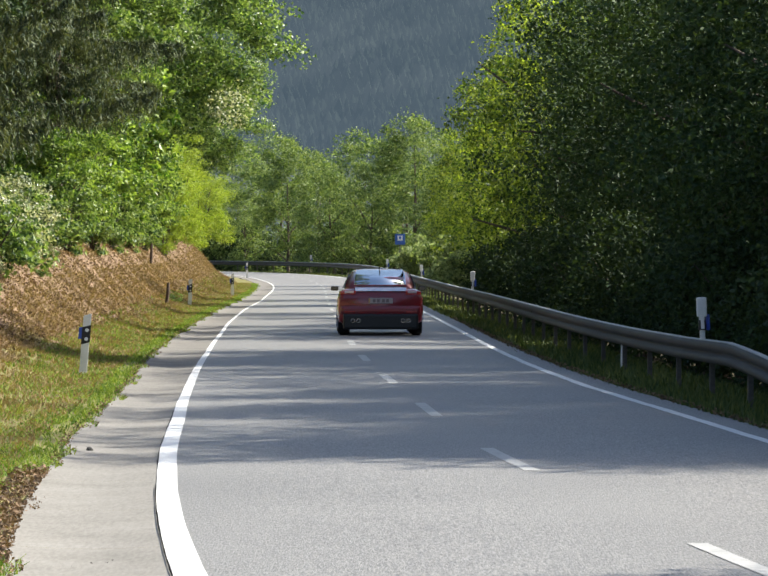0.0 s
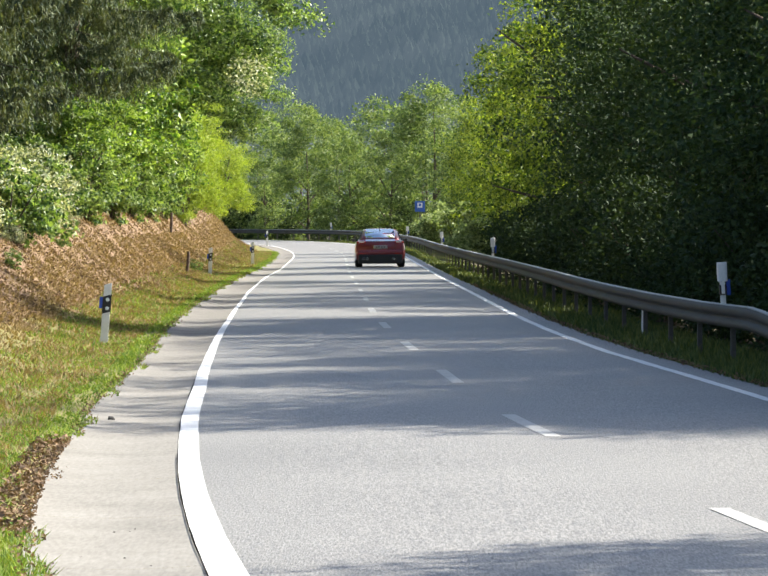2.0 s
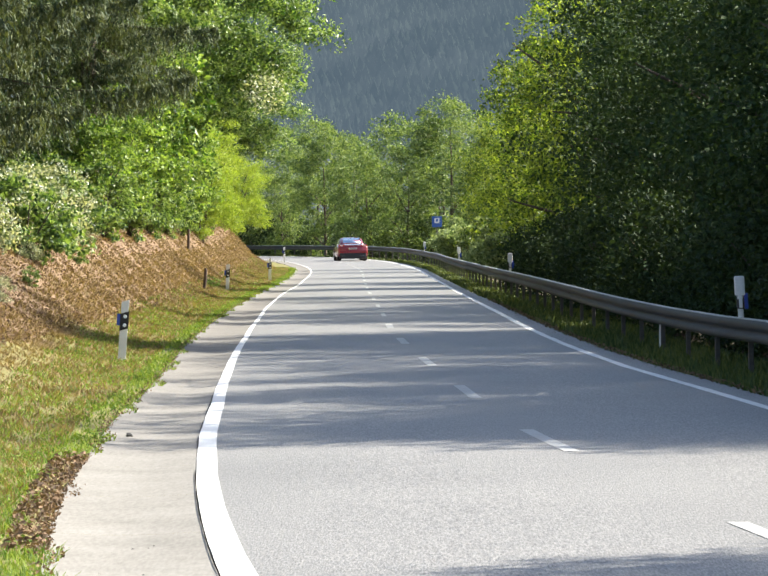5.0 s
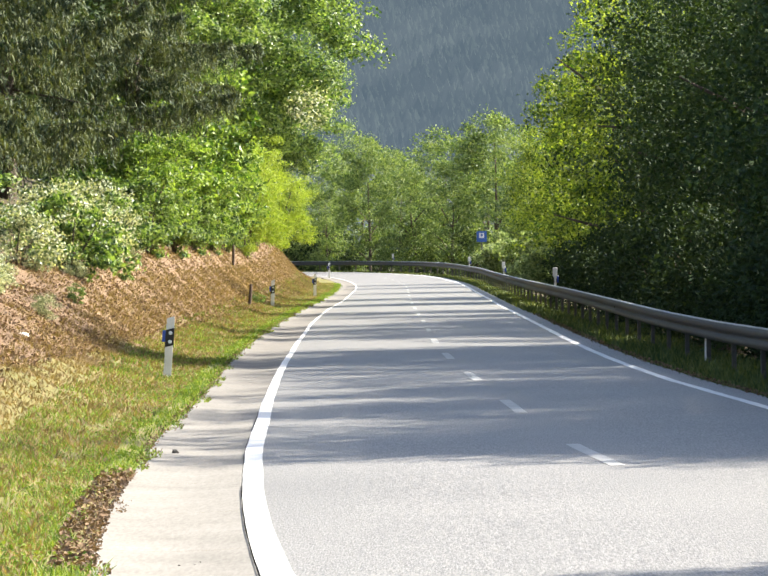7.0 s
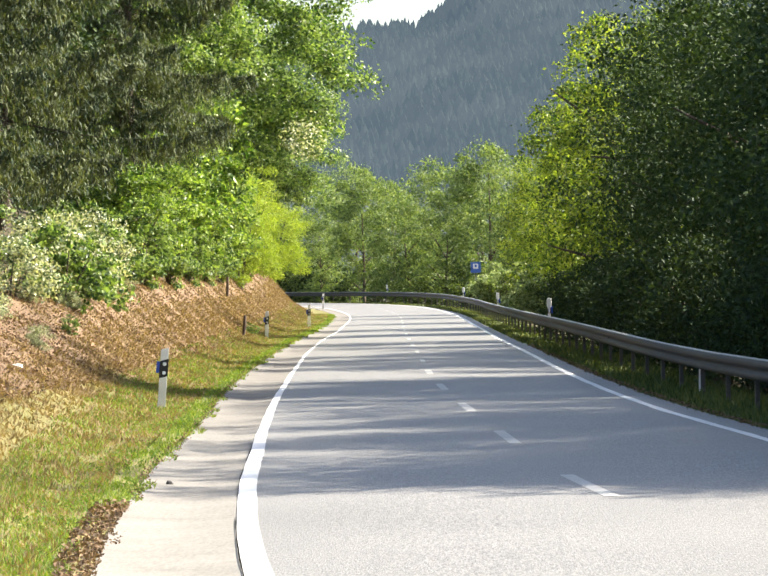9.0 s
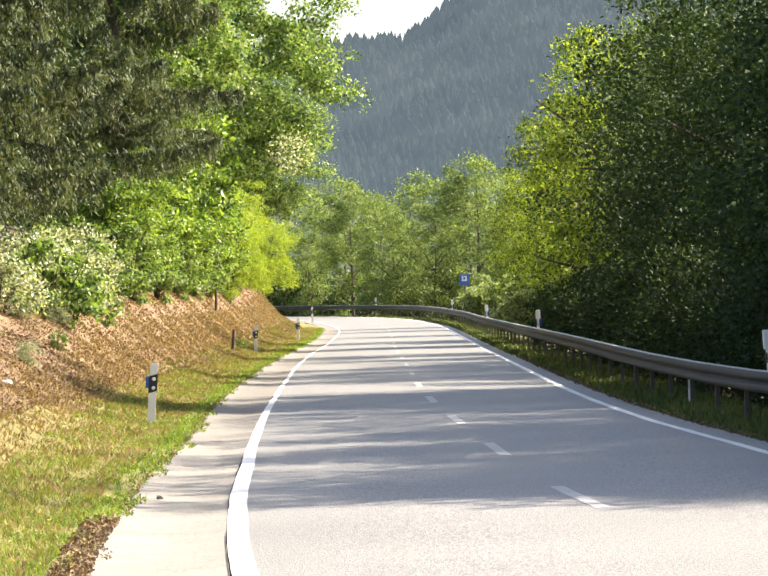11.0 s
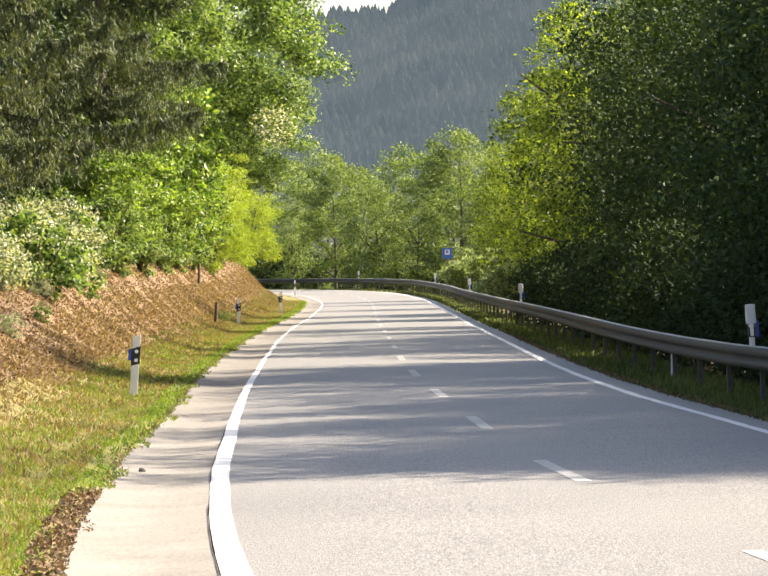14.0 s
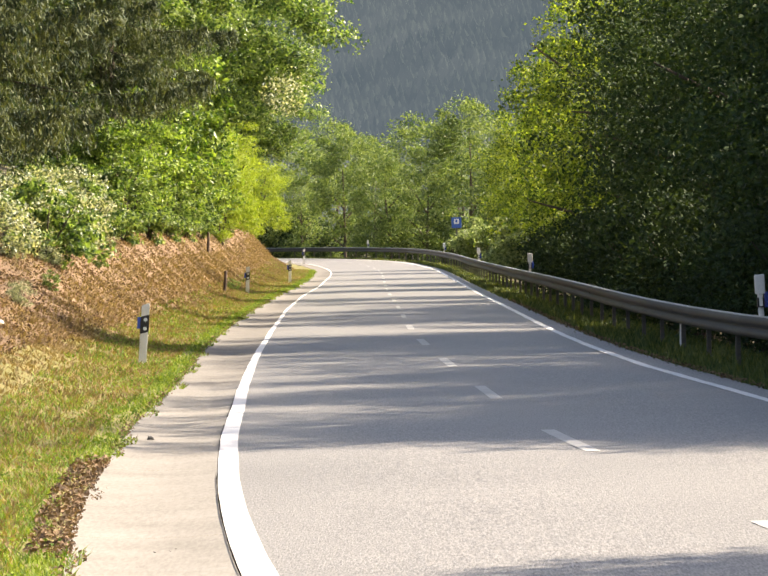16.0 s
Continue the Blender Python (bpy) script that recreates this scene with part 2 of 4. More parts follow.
# ---- the road's line: centre, as x by y, then turning away beyond the bend ----
LINE = [(20.0, -75), (13.2, -45), (7.9, -18), (5.1, 0), (3.25, 15), (2.2, 25), (1.93, 28), (1.67, 31), (1.22, 37), (0.88, 42), (0.28, 57), (-0.22, 71), (-0.58, 84),
        (-0.95, 103), (-1.35, 123), (-1.68, 139), (-1.98, 156), (-2.3, 175), (-2.62, 196), (-3.12, 219.6), (-3.81, 238), (-4.63, 254.7), (-5.76, 270.2), (-7.44, 284.4),
        (-10.06, 301), (-13.23, 313.8), (-17.46, 323.2), (-23.37, 328.1), (-31.65, 330), (-58.3, 330), (-134, 326), (-590, 320)]


def dense_line(ctrl, step=1.0):
    out = []
    for i in range(len(ctrl) - 1):
        p = [np.array(ctrl[max(0, min(len(ctrl) - 1, i + k))], float) for k in (-1, 0, 1, 2)]
        d = [max(np.linalg.norm(p[k + 1] - p[k]), 1e-6) ** 0.5 for k in range(3)]
        m1 = (p[2] - p[1]) if i == 0 else ((p[1] - p[0]) / d[0] - (p[2] - p[0]) / (d[0] + d[1]) + (p[2] - p[1]) / d[1]) * d[1]
        m2 = (p[2] - p[1]) if i == len(ctrl) - 2 else ((p[2] - p[1]) / d[1] - (p[3] - p[1]) / (d[1] + d[2]) + (p[3] - p[2]) / d[2]) * d[1]
        n = max(2, int(np.linalg.norm(p[2] - p[1]) / step))
        for u in np.arange(n) / n:
            out.append((2 * u**3 - 3 * u**2 + 1) * p[1] + (u**3 - 2 * u**2 + u) * m1 + (3 * u**2 - 2 * u**3) * p[2] + (u**3 - u**2) * m2)
    out.append(np.array(ctrl[-1], float))
    return np.array(out)


LINE_XY = dense_line(LINE)
for _ in range(6):
    LINE_XY[1:-1] = (LINE_XY[:-2] + 2 * LINE_XY[1:-1] + LINE_XY[2:]) / 4
LINE_S = np.concatenate([[0], np.cumsum(np.linalg.norm(np.diff(LINE_XY, axis=0), axis=1))])
LINE_S -= np.interp(0.0, LINE_XY[:120, 1], LINE_S[:120])  # 0 abreast of the eye
LINE_T = np.gradient(LINE_XY, LINE_S, axis=0)
LINE_T /= np.linalg.norm(LINE_T, axis=1)[:, None]


def lift(s):
    """The road climbs a little towards the bend."""
    return np.interp(s, [195, 220, 238, 255, 271, 286, 303, 318, 335], [0, 0.045, 0.089, 0.137, 0.185, 0.232, 0.261, 0.285, 0.31])


def road(s, e=0.0, z=0.0):
    """The place s metres along the road, e metres to the left of its centre."""
    x, y = np.interp(s, LINE_S, LINE_XY[:, 0]), np.interp(s, LINE_S, LINE_XY[:, 1])
    tx, ty = np.interp(s, LINE_S, LINE_T[:, 0]), np.interp(s, LINE_S, LINE_T[:, 1])
    return Vector((x - ty * e, y + tx * e, z + float(lift(s))))


def heading(s):
    """Degrees by which the road is turned to the left of +y."""
    tx, ty = np.interp(s, LINE_S, LINE_T[:, 0]), np.interp(s, LINE_S, LINE_T[:, 1])
    return math.degrees(math.atan2(-tx, ty))


def beside(x, y):
    """For arrays of places: metres along the road and to the left of its centre."""
    x, y = np.asarray(x, float).ravel(), np.asarray(y, float).ravel()
    s_out, e_out = np.empty(len(x)), np.empty(len(x))
    pick = np.arange(0, len(LINE_XY), 2)
    for a in range(0, len(x), 20000):
        px, py = x[a:a + 20000], y[a:a + 20000]
        near = pick[np.argmin((px[:, None] - LINE_XY[pick, 0]) ** 2 + (py[:, None] - LINE_XY[pick, 1]) ** 2, axis=1)]
        dx, dy = px - LINE_XY[near, 0], py - LINE_XY[near, 1]
        t = LINE_T[near]
        s_out[a:a + 20000] = LINE_S[near] + dx * t[:, 0] + dy * t[:, 1]
        e_out[a:a + 20000] = -dx * t[:, 1] + dy * t[:, 0]
    return s_out, e_out


def inset(s):
    """How far the inner edge cuts into the bend."""
    return np.interp(np.asarray(s, float), [110, 135, 160, 205, 235, 258, 280], [0, 0.15, 0.45, 0.5, 0.42, 0.2, 0.1])


def gutter_edge(s):
    return 3.68 - inset(s) + np.interp(np.asarray(s, float), [25, 32, 40, 52, 62], [0.7, 0.55, 0.28, 0.07, 0.0])


EDGE_IN = [0.12, 0.04, 0.0, -0.03, -0.04, -0.02, 0.0, 0.0, 0.11, 0.165, 0.13, 0.05, 0.02]


def left_edge(s):
    """The asphalt's edge beside the gutter."""
    return 2.94 - inset(s) - np.interp(np.asarray(s, float), [20, 23, 26, 30, 34.5, 39, 43, 53, 70, 80, 95, 114, 160], EDGE_IN) + 0.00278 * np.clip(50 - np.asarray(s, float), 0, 32) ** 1.6


def right_line(s):
    """The painted line beside the guard rail."""
    return np.interp(np.asarray(s, float), [43, 49, 54, 60, 70, 85, 115, 160, 300], [-2.86, -2.79, -2.69, -2.58, -2.565, -2.62, -2.68, -2.8, -2.85])


def litter_from(s):
    """How far from the gutter the turf gives way to dead leaves."""
    return np.interp(np.asarray(s, float), [40, 70, 110], [2.7, 1.8, 1.25])


def verge_from(s):
    """Where plants creep over the gutter's rim."""
    s = np.asarray(s, float)
    return gutter_edge(s) - 0.02 - 0.11 * np.clip(np.sin(s * 0.83) + 0.7 * np.sin(s * 2.17 + 1) - 0.1, 0, 1)


def wave(x, y, seed=0.0):
    """A cheap smooth unevenness, -1 to 1."""
    return (np.sin(x * 1.3 + y * 0.37 + seed) + np.sin(y * 0.9 - x * 0.6 + 2 * seed) + np.sin(x * 2.9 + y * 2.3 + seed * 3) * 0.6 + np.sin(y * 4.1 + x * 3.3) * 0.4) / 3


def height(x, y):
    """The ground's height: verge, bank and wood on the inside of the bend, a falling slope outside."""
    x, y = np.asarray(x, float), np.asarray(y, float)
    shape = x.shape
    s, e = beside(x, y)
    g = gutter_edge(s)
    rise = np.interp(s, [40, 60, 75, 100], [0.3, 0.45, 0.62, 1])
    at = [-1.2, -0.9, -0.03, 0, 0.7, 1.6, 2.4, 3.1, 5, 12, 30, 90, 3000]
    d = e - g - inset(s) * np.clip((e - g) / 0.8, 0, 1)
    near = np.interp(d, at, [-0.10, -0.16, -0.16, 0.02, 0.02, 0.32, 1.0, 1.75, 2.9, 4.8, 9, 22, 30])
    far = np.interp(d, at, [-0.10, -0.16, -0.16, 0.02, 0.05, 0.6, 1.5, 2.3, 3.5, 5.0, 9, 22, 30])
    mix = np.clip((s - 165) / 55, 0, 1)
    left = near + (far - near) * mix
    left = np.where((left > 0.07) & (s > -100), 0.07 + (left - 0.07) * rise, left)
    right = np.interp(-e, [0, 3.1, 3.2, 3.7, 4.6, 8, 14, 40, 3000], [-0.10, -0.10, -0.02, -0.04, -0.12, -0.9, -1.8, -2.5, -2.5])
    z = np.where(e > 0, left, right)
    off = np.clip((np.abs(e) - 4.0) / 3.0, 0, 1)
    z = z + wave(x.ravel(), y.ravel()) * 0.13 * off
    z = z + lift(s) * np.clip(1 - (np.abs(e) - 30) / 60, 0, 1)
    return z.reshape(shape)


def ground_z(x, y):
    return float(height(np.array([x]), np.array([y]))[0])


# ---- ground: one sheet to the horizon ----
def spread(a, b, step, far, grow=1.35):
    mid = list(np.arange(a, b + step / 2, step))
    d, lo, hi = step, [], []
    p = a
    while p > -far:
        d *= grow
        p -= d
        lo.append(p)
    p, d = b, step
    while p < far:
        d *= grow
        p += d
        hi.append(p)
    return np.array(lo[::-1] + mid + hi)


gx, gy = spread(-14, 9, 0.25, 2600), spread(16, 215, 0.6, 3200, 1.12)
GX, GY = np.meshgrid(gx, gy, indexing="ij")
GZ = height(GX, GY)
nx, ny = len(gx), len(gy)
idx = np.arange(nx * ny).reshape(nx, ny)
quads = np.stack([idx[:-1, :-1], idx[1:, :-1], idx[1:, 1:], idx[:-1, 1:]], -1).reshape(-1, 4)
ground_mesh = quick_mesh("ground", np.stack([GX, GY, GZ], -1).reshape(-1, 3), quads, [TURF, LITTER, FOREST], True)
cxq, cyq = GX.ravel()[quads].mean(1), GY.ravel()[quads].mean(1)
sq, eq = beside(cxq, cyq)
rel = eq - gutter_edge(sq) - inset(sq) + wave(cxq * 1.7, cyq * 1.1, 1.0) * 0.45
slot = np.where(eq > 0, np.where(rel < litter_from(sq), 0, np.where(rel < 4.3, 1, 2)), np.where(eq > -4.6, 0, 2))
ground_mesh.polygons.foreach_set("material_index", slot.astype(np.int32))
tagged(new("ground", ground_mesh), "uneven verge, dry brown bank and dark forest floor", "ground", kind="structure")


# ---- road, gutter and markings ----
def ribbon(s0, s1, step, profile, material, name, smooth=True):
    """A strip along the road through a cross-section of (left offset, height); offsets may be functions of s."""
    ss = np.arange(s0, s1 + step / 2, step)
    co = []
    for s in ss:
        for e, z in profile:
            co.append(tuple(road(s, e(s) if callable(e) else e, z(s) if callable(z) else z)))
    k = len(profile)
    faces = [(i * k + j, (i + 1) * k + j, (i + 1) * k + j + 1, i * k + j + 1) for i in range(len(ss) - 1) for j in range(k - 1)]
    return quick_mesh(name, co, faces, material, smooth)


tagged(new("road", ribbon(-70, 900, 1.5, [(left_edge, -0.16), (left_edge, 0.0), (0, 0.012), (lambda q: float(right_line(q)) - 0.3, 0.0), (lambda q: float(right_line(q)) - 0.48, -0.012), (lambda q: float(right_line(q)) - 0.48, -0.16)], ASPHALT, "road", False)),
       "grey asphalt country road with fine bright grain", "road", kind="structure")

gutter = thing("gutter", Matrix(), "pale concrete drainage gutter with dirty joints beside the road", "gutter", kind="structure")
for i, s0 in enumerate(np.arange(8, 300, 4.0)):
    prof = [((lambda u: lambda q: float(left_edge(q) + 0.003 + u * (gutter_edge(q) - left_edge(q) - 0.003)))(u), z)
            for u, z in [(0, -0.14)] + [(k / 12, -0.016 * math.sin(math.pi * k / 12) + 0.014 * (k / 12) ** 3) for k in range(13)] + [(1, -0.14)]]
    part("gutter_slab", ribbon(s0, s0 + 3.992, 0.998, prof, CONCRETE if s0 < 56 else CONCRETE_DIRTY, "gutter_slab", False), None, gutter)


def wobble(base, amp, freq, seed):
    return lambda s: (float(left_edge(s)) - 2.94 if base > 0 else 0) + base + amp * (math.sin(s * freq + seed) + 0.6 * math.sin(s * freq * 2.7 + seed * 2)) / 1.6


tagged(new("edge_line", ribbon(-20, 420, 0.5, [(wobble(2.934, 0.006, 1.4, 0), 0.005), (lambda q: float(left_edge(q)) - float(np.interp(q, [23, 26, 29, 34, 45, 57, 90, 140], [0.215, 0.2, 0.188, 0.172, 0.162, 0.135, 0.09, 0.075])), 0.007)], ROAD_WHITE, "edge_line")),
       "white painted edge line beside the gutter", "road marking", kind="structure")
tagged(new("edge_line", ribbon(-20, 420, 0.5, [(lambda q: float(right_line(q)) + 0.06 + wobble(0, 0.008, 1.1, 4)(q), 0.006), (lambda q: float(right_line(q)) - 0.06 + wobble(0, 0.008, 1.3, 1)(q), 0.006)], ROAD_WHITE, "edge_line")),
       "white painted edge line beside the guard rail", "road marking", kind="structure")
for k in range(-2, 33):
    s0 = 36.9 + 12.08 * k - (1.2 if k < 0 else 0)
    tagged(new("centre_dash", ribbon(s0, s0 + 4.15, 0.83, [(0.066 if k < 5 else 0.05, 0.016), (-0.066 if k < 5 else -0.05, 0.016)], DASH_WHITE, "centre_dash")),
           "worn white dash of the centre line", "road marking", "centre line dashes", "structure")
for s0, s1 in ((18, 35.0), (38.5, 44), (45.5, 51)):
    tagged(new("road_joint", ribbon(s0, s1, 0.25, [(lambda q: float(left_edge(q)) + 0.004 + 0.028 * max(0.0, wave(q * 1.1, q * 0.7)) ** 2 + 0.005 * wave(q * 2.0, q, 2.0), 0.0085),
                                                   (lambda q: float(left_edge(q)) - 0.004, 0.0085)], TAR, "road_joint", False)),
           "thin dark ragged crack between asphalt and gutter", "crack", kind="structure")


# ---- guard rail ----
def rail_e(s):
    return -3.72 - float(np.interp(s, [40, 70, 110, 200, 245, 290, 340], [0.05, 0.0, 0.05, 0.1, 0.3, 0.9, 0.9]))


def rail_drop(s):
    """The rail dips and waves, and sinks towards its near end."""
    return float(np.interp(s, [40, 44, 49.5, 52.7, 58, 65, 74, 88, 110], [0.5, 0.32, 0.095, 0.01, 0.042, 0.054, 0.044, 0.014, 0.0]))


W_BEAM = [(-0.012, 0.752), (0.05, 0.748), (0.08, 0.695), (0.08, 0.655), (0.035, 0.615), (0.005, 0.597), (0.035, 0.578), (0.08, 0.54), (0.08, 0.505), (0.045, 0.468), (0.0, 0.46)]
rail = thing("guard_rail", Matrix(), "dull galvanised steel guard rail on close posts", "guard rail", kind="structure")
post_bm = bmesh.new()
box(post_bm, 0, 0, 0.22, 0.055, 0.1, 0.95, 0.008)
box(post_bm, 0.03, 0, 0.22, 0.012, 0.1, 0.95, 0.003)
post_me = bpy.data.meshes.new("rail_post")
post_bm.to_mesh(post_me)
post_bm.free()
post_me.materials.append(POST_STEEL)
block_bm = box(bmesh.new(), 0.06, 0, 0.6, 0.1, 0.12, 0.2, 0.012)
block_me = bpy.data.meshes.new("rail_block")
block_bm.to_mesh(block_me)
block_bm.free()
block_me.materials.append(POST_STEEL)
for s0 in np.arange(42, 420, 4.0):
    front = [((lambda d: lambda s: rail_e(s) + d)(d), (lambda z: lambda s: z - rail_drop(s))(z)) for d, z in W_BEAM]
    back = [((lambda d: lambda s: rail_e(s) + d - 0.006)(d), (lambda z: lambda s: z - rail_drop(s))(z)) for d, z in W_BEAM[::-1]]
    part("beam", ribbon(s0, s0 + 4.04, 1.01, front + back + front[:1], ZINC_SHADED, "beam"), None, rail)
    # Pale strip stands in for sky light on the beam's top edge.
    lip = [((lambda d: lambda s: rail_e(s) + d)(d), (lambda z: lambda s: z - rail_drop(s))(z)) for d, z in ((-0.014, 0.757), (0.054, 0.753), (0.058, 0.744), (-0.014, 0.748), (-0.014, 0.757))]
    part("beam_edge", ribbon(s0, s0 + 4.0, 1.0, lip, ZINC_SKY_SHEEN, "beam_edge", False), None, rail, "rolled upper edge with painted sky sheen")
    s = s0 + 2
    p = road(s, rail_e(s) - 0.12)
    for nm, me in (("rail_post", post_me), ("rail_block", block_me)):
        o = part(nm, me, None, rail)
        o.matrix_world = pose(p.x, p.y, p.z - 0.03 - rail_drop(s), 0, 0, heading(s) + 180)


# ---- marker posts ----
def marker_post(s, e, z, lean, label, on_rail=False, lean_side=0.0):
    p = road(s, e, z)
    m = pose(p.x, p.y, p.z, 0, 0, heading(s)) @ pose(0, 0, 0, lean, lean_side, 0)
    t = thing("marker_post", m, label, "marker post", "rail marker posts" if on_rail else "verge marker posts")
    if not on_rail:
        bm = bmesh.new()
        outline = [(-0.06, 0.0), (0.06, 0.0), (0.03, 0.085), (-0.03, 0.085)]
        lo = [bm.verts.new((x, y, -0.3)) for x, y in outline]
        hi = [bm.verts.new((x, y, 0.97 + 0.35 * x)) for x, y in outline]
        bm.faces.new(lo[::-1]), bm.faces.new(hi)
        for i in range(4):
            bm.faces.new((lo[i], lo[(i + 1) % 4], hi[(i + 1) % 4], hi[i]))
        bmesh.ops.bevel(bm, geom=list(bm.edges), offset=0.008, segments=2, affect="EDGES")
        part("shaft", bm, POST_WHITE, t)
        bm = bmesh.new()
        lo = [bm.verts.new((x * 1.06, y * 1.06 - 0.003, 0.545 + 0.35 * x)) for x, y in outline]
        hi = [bm.verts.new((x * 1.06, y * 1.06 - 0.003, 0.80 + 0.35 * x)) for x, y in outline]
        bm.faces.new(lo[::-1]), bm.faces.new(hi)
        for i in range(4):
            bm.faces.new((lo[i], lo[(i + 1) % 4], hi[(i + 1) % 4], hi[i]))
        part("band", bm, POST_BLACK, t, "slanting black band")
        for zz in (0.61, 0.74):
            bm = bmesh.new()
            bmesh.ops.create_cone(bm, cap_ends=True, segments=16, radius1=0.028, radius2=0.024, depth=0.012, matrix=Matrix.Translation((0.008, -0.01, zz)) @ Matrix.Rotation(radians(90), 4, "X"))
            part("reflector", bm, REFLECTOR, t, "round white reflector")
        part("side_reflector", box(bmesh.new(), -0.085, 0.03, 0.69, 0.05, 0.06, 0.17, 0.008), REFLECT_BLUE, t, "blue side reflector")
    else:
        part("stem", box(bmesh.new(), 0, 0.02, 0.97, 0.07, 0.05, 0.52, 0.01), POST_WHITE, t)
        part("head", box(bmesh.new(), 0, 0, 1.13, 0.13, 0.07, 0.25, 0.02), POST_WHITE, t, "white head plate")
        part("band", box(bmesh.new(), 0.0, 0.0, 0.9, 0.09, 0.072, 0.13, 0.01), POST_BLACK, t, "black band")
        part("reflector", box(bmesh.new(), 0.0, -0.045, 0.93, 0.045, 0.012, 0.16, 0.004), REFLECTOR, t, "upright white reflector")
        part("side_reflector", box(bmesh.new(), 0.075, 0.03, 0.93, 0.05, 0.06, 0.2, 0.008), REFLECT_BLUE, t, "blue side reflector")
    return t


def at_xy(x, y):
    s, e = beside([x], [y])
    return float(s[0]), float(e[0])


for x, y, lean, side in ((-4.42, 64.3, -2, 4.5), (-6.25, 141.0, 0, 2.0), (-6.0, 173.5, 0, 1.0), (-8.27, 265, 0, 0)):
    s, e = at_xy(x, y)
    marker_post(s, e, -0.055, lean, "white marker post with black band and round reflectors in the grass", lean_side=side)
for s, side in ((56.2, -2.5), (123, 0), (177, -1), (240, 1), (299, 0)):
    marker_post(s, rail_e(s) - 0.05, 0.0, 0, "white marker post with upright reflector behind the guard rail", True, side)


# ---- leaves and trees ----
def leaf_quads(pts, size, rng, up=0.7, long=1.0, width=0.62, hang=False):
    """Places and faces of one small folded leaf at each point."""
    n = len(pts)
    nor = rng.normal(size=(n, 3)) * 0.75
    nor[:, 2] += up
    nor /= np.linalg.norm(nor, axis=1)[:, None]
    ref = rng.normal(size=(n, 3))
    if hang:
        ref = ref * 0.35 + np.array([0, 0, -1.0])
    a = ref - (ref * nor).sum(1)[:, None] * nor
    a /= np.linalg.norm(a, axis=1)[:, None] + 1e-9
    b = np.cross(nor, a)
    L = (size * rng.uniform(0.6, 1.3, n) * long)[:, None]
    W = L * width / long
    co = np.stack([pts + a * L / 2, pts + b * W / 2 + nor * L * 0.12, pts - a * L / 2, pts - b * W / 2 + nor * L * 0.12], 1).reshape(-1, 3)
    return co, np.arange(4 * n).reshape(n, 4)


def crown_points(rng, clumps, per, radius, tall, base, lump=0.75, shell=0.5):
    """Leaf places in many flat clumps, more of them near the outside of an uneven crown."""
    u = rng.normal(size=(clumps, 3))
    u /= np.linalg.norm(u, axis=1)[:, None]
    r = rng.uniform(shell**3, 1, clumps) ** (1 / 3)
    r *= 0.86 + 0.22 * np.sin(u[:, 0] * 4 + 1) * np.cos(u[:, 2] * 5) + rng.uniform(-0.1, 0.12, clumps)
    c = u * r[:, None] * np.array([radius, radius, tall / 2])
    c[:, 2] += base + tall / 2
    size = rng.uniform(0.6, 1.25, clumps) * lump
    out = rng.normal(size=(clumps, per, 3)) * np.array([1, 1, 0.5])
    d = np.linalg.norm(out, axis=2, keepdims=True)
    out = out / (1 + 0.25 * d) * size[:, None, None] * 0.8
    # twigs sag away from the middle
    out[:, :, 2] -= 0.25 * (out[:, :, 0] ** 2 + out[:, :, 1] ** 2)
    return (c[:, None, :] + out).reshape(-1, 3)


def broadleaf(name, seed, leaf, label, category="tree", radius=3.6, tall=9.0, base=1.0, clumps=150, per=110, size=0.13, trunk=0.2, group="", shell=0.5, lump=0.75, shift=(0, 0)):
    rng = np.random.default_rng(seed)
    t = thing(name, Matrix(), label, category, group)
    h = base + tall * 0.75
    bend = rng.normal(size=2) * 0.25
    pts = [(bend[0] * math.sin(k * 0.9), bend[1] * math.sin(k * 1.1), -0.5 + (h + 0.5) * k / 6) for k in range(7)]
    co, fa = tube(pts, [trunk * (1.25 if k == 0 else 1 - k / 7) for k in range(7)], 8)
    part("trunk", quick_mesh("trunk", co, fa, BARK, True), None, t)
    for k in range(5):
        a, z = rng.uniform(0, 6.28), base + tall * rng.uniform(0.1, 0.5)
        start = Vector((bend[0] * 0.5, bend[1] * 0.5, z))
        end = Vector((math.cos(a) * radius * 0.8, math.sin(a) * radius * 0.8, z + tall * rng.uniform(0.08, 0.25)))
        mid = (start + end) / 2 + Vector((0, 0, 0.3))
        co, fa = tube([start, mid, end], [trunk * 0.45, trunk * 0.3, trunk * 0.08], 6)
        part("limb", quick_mesh("limb", co, fa, BARK, True), None, t)
    p = crown_points(rng, clumps, per, radius, tall, base, lump, shell) + np.array([shift[0], shift[1], 0])
    co, fa = leaf_quads(p, size, rng)
    part("crown", quick_mesh("crown", co, fa, leaf), None, t)
    return t


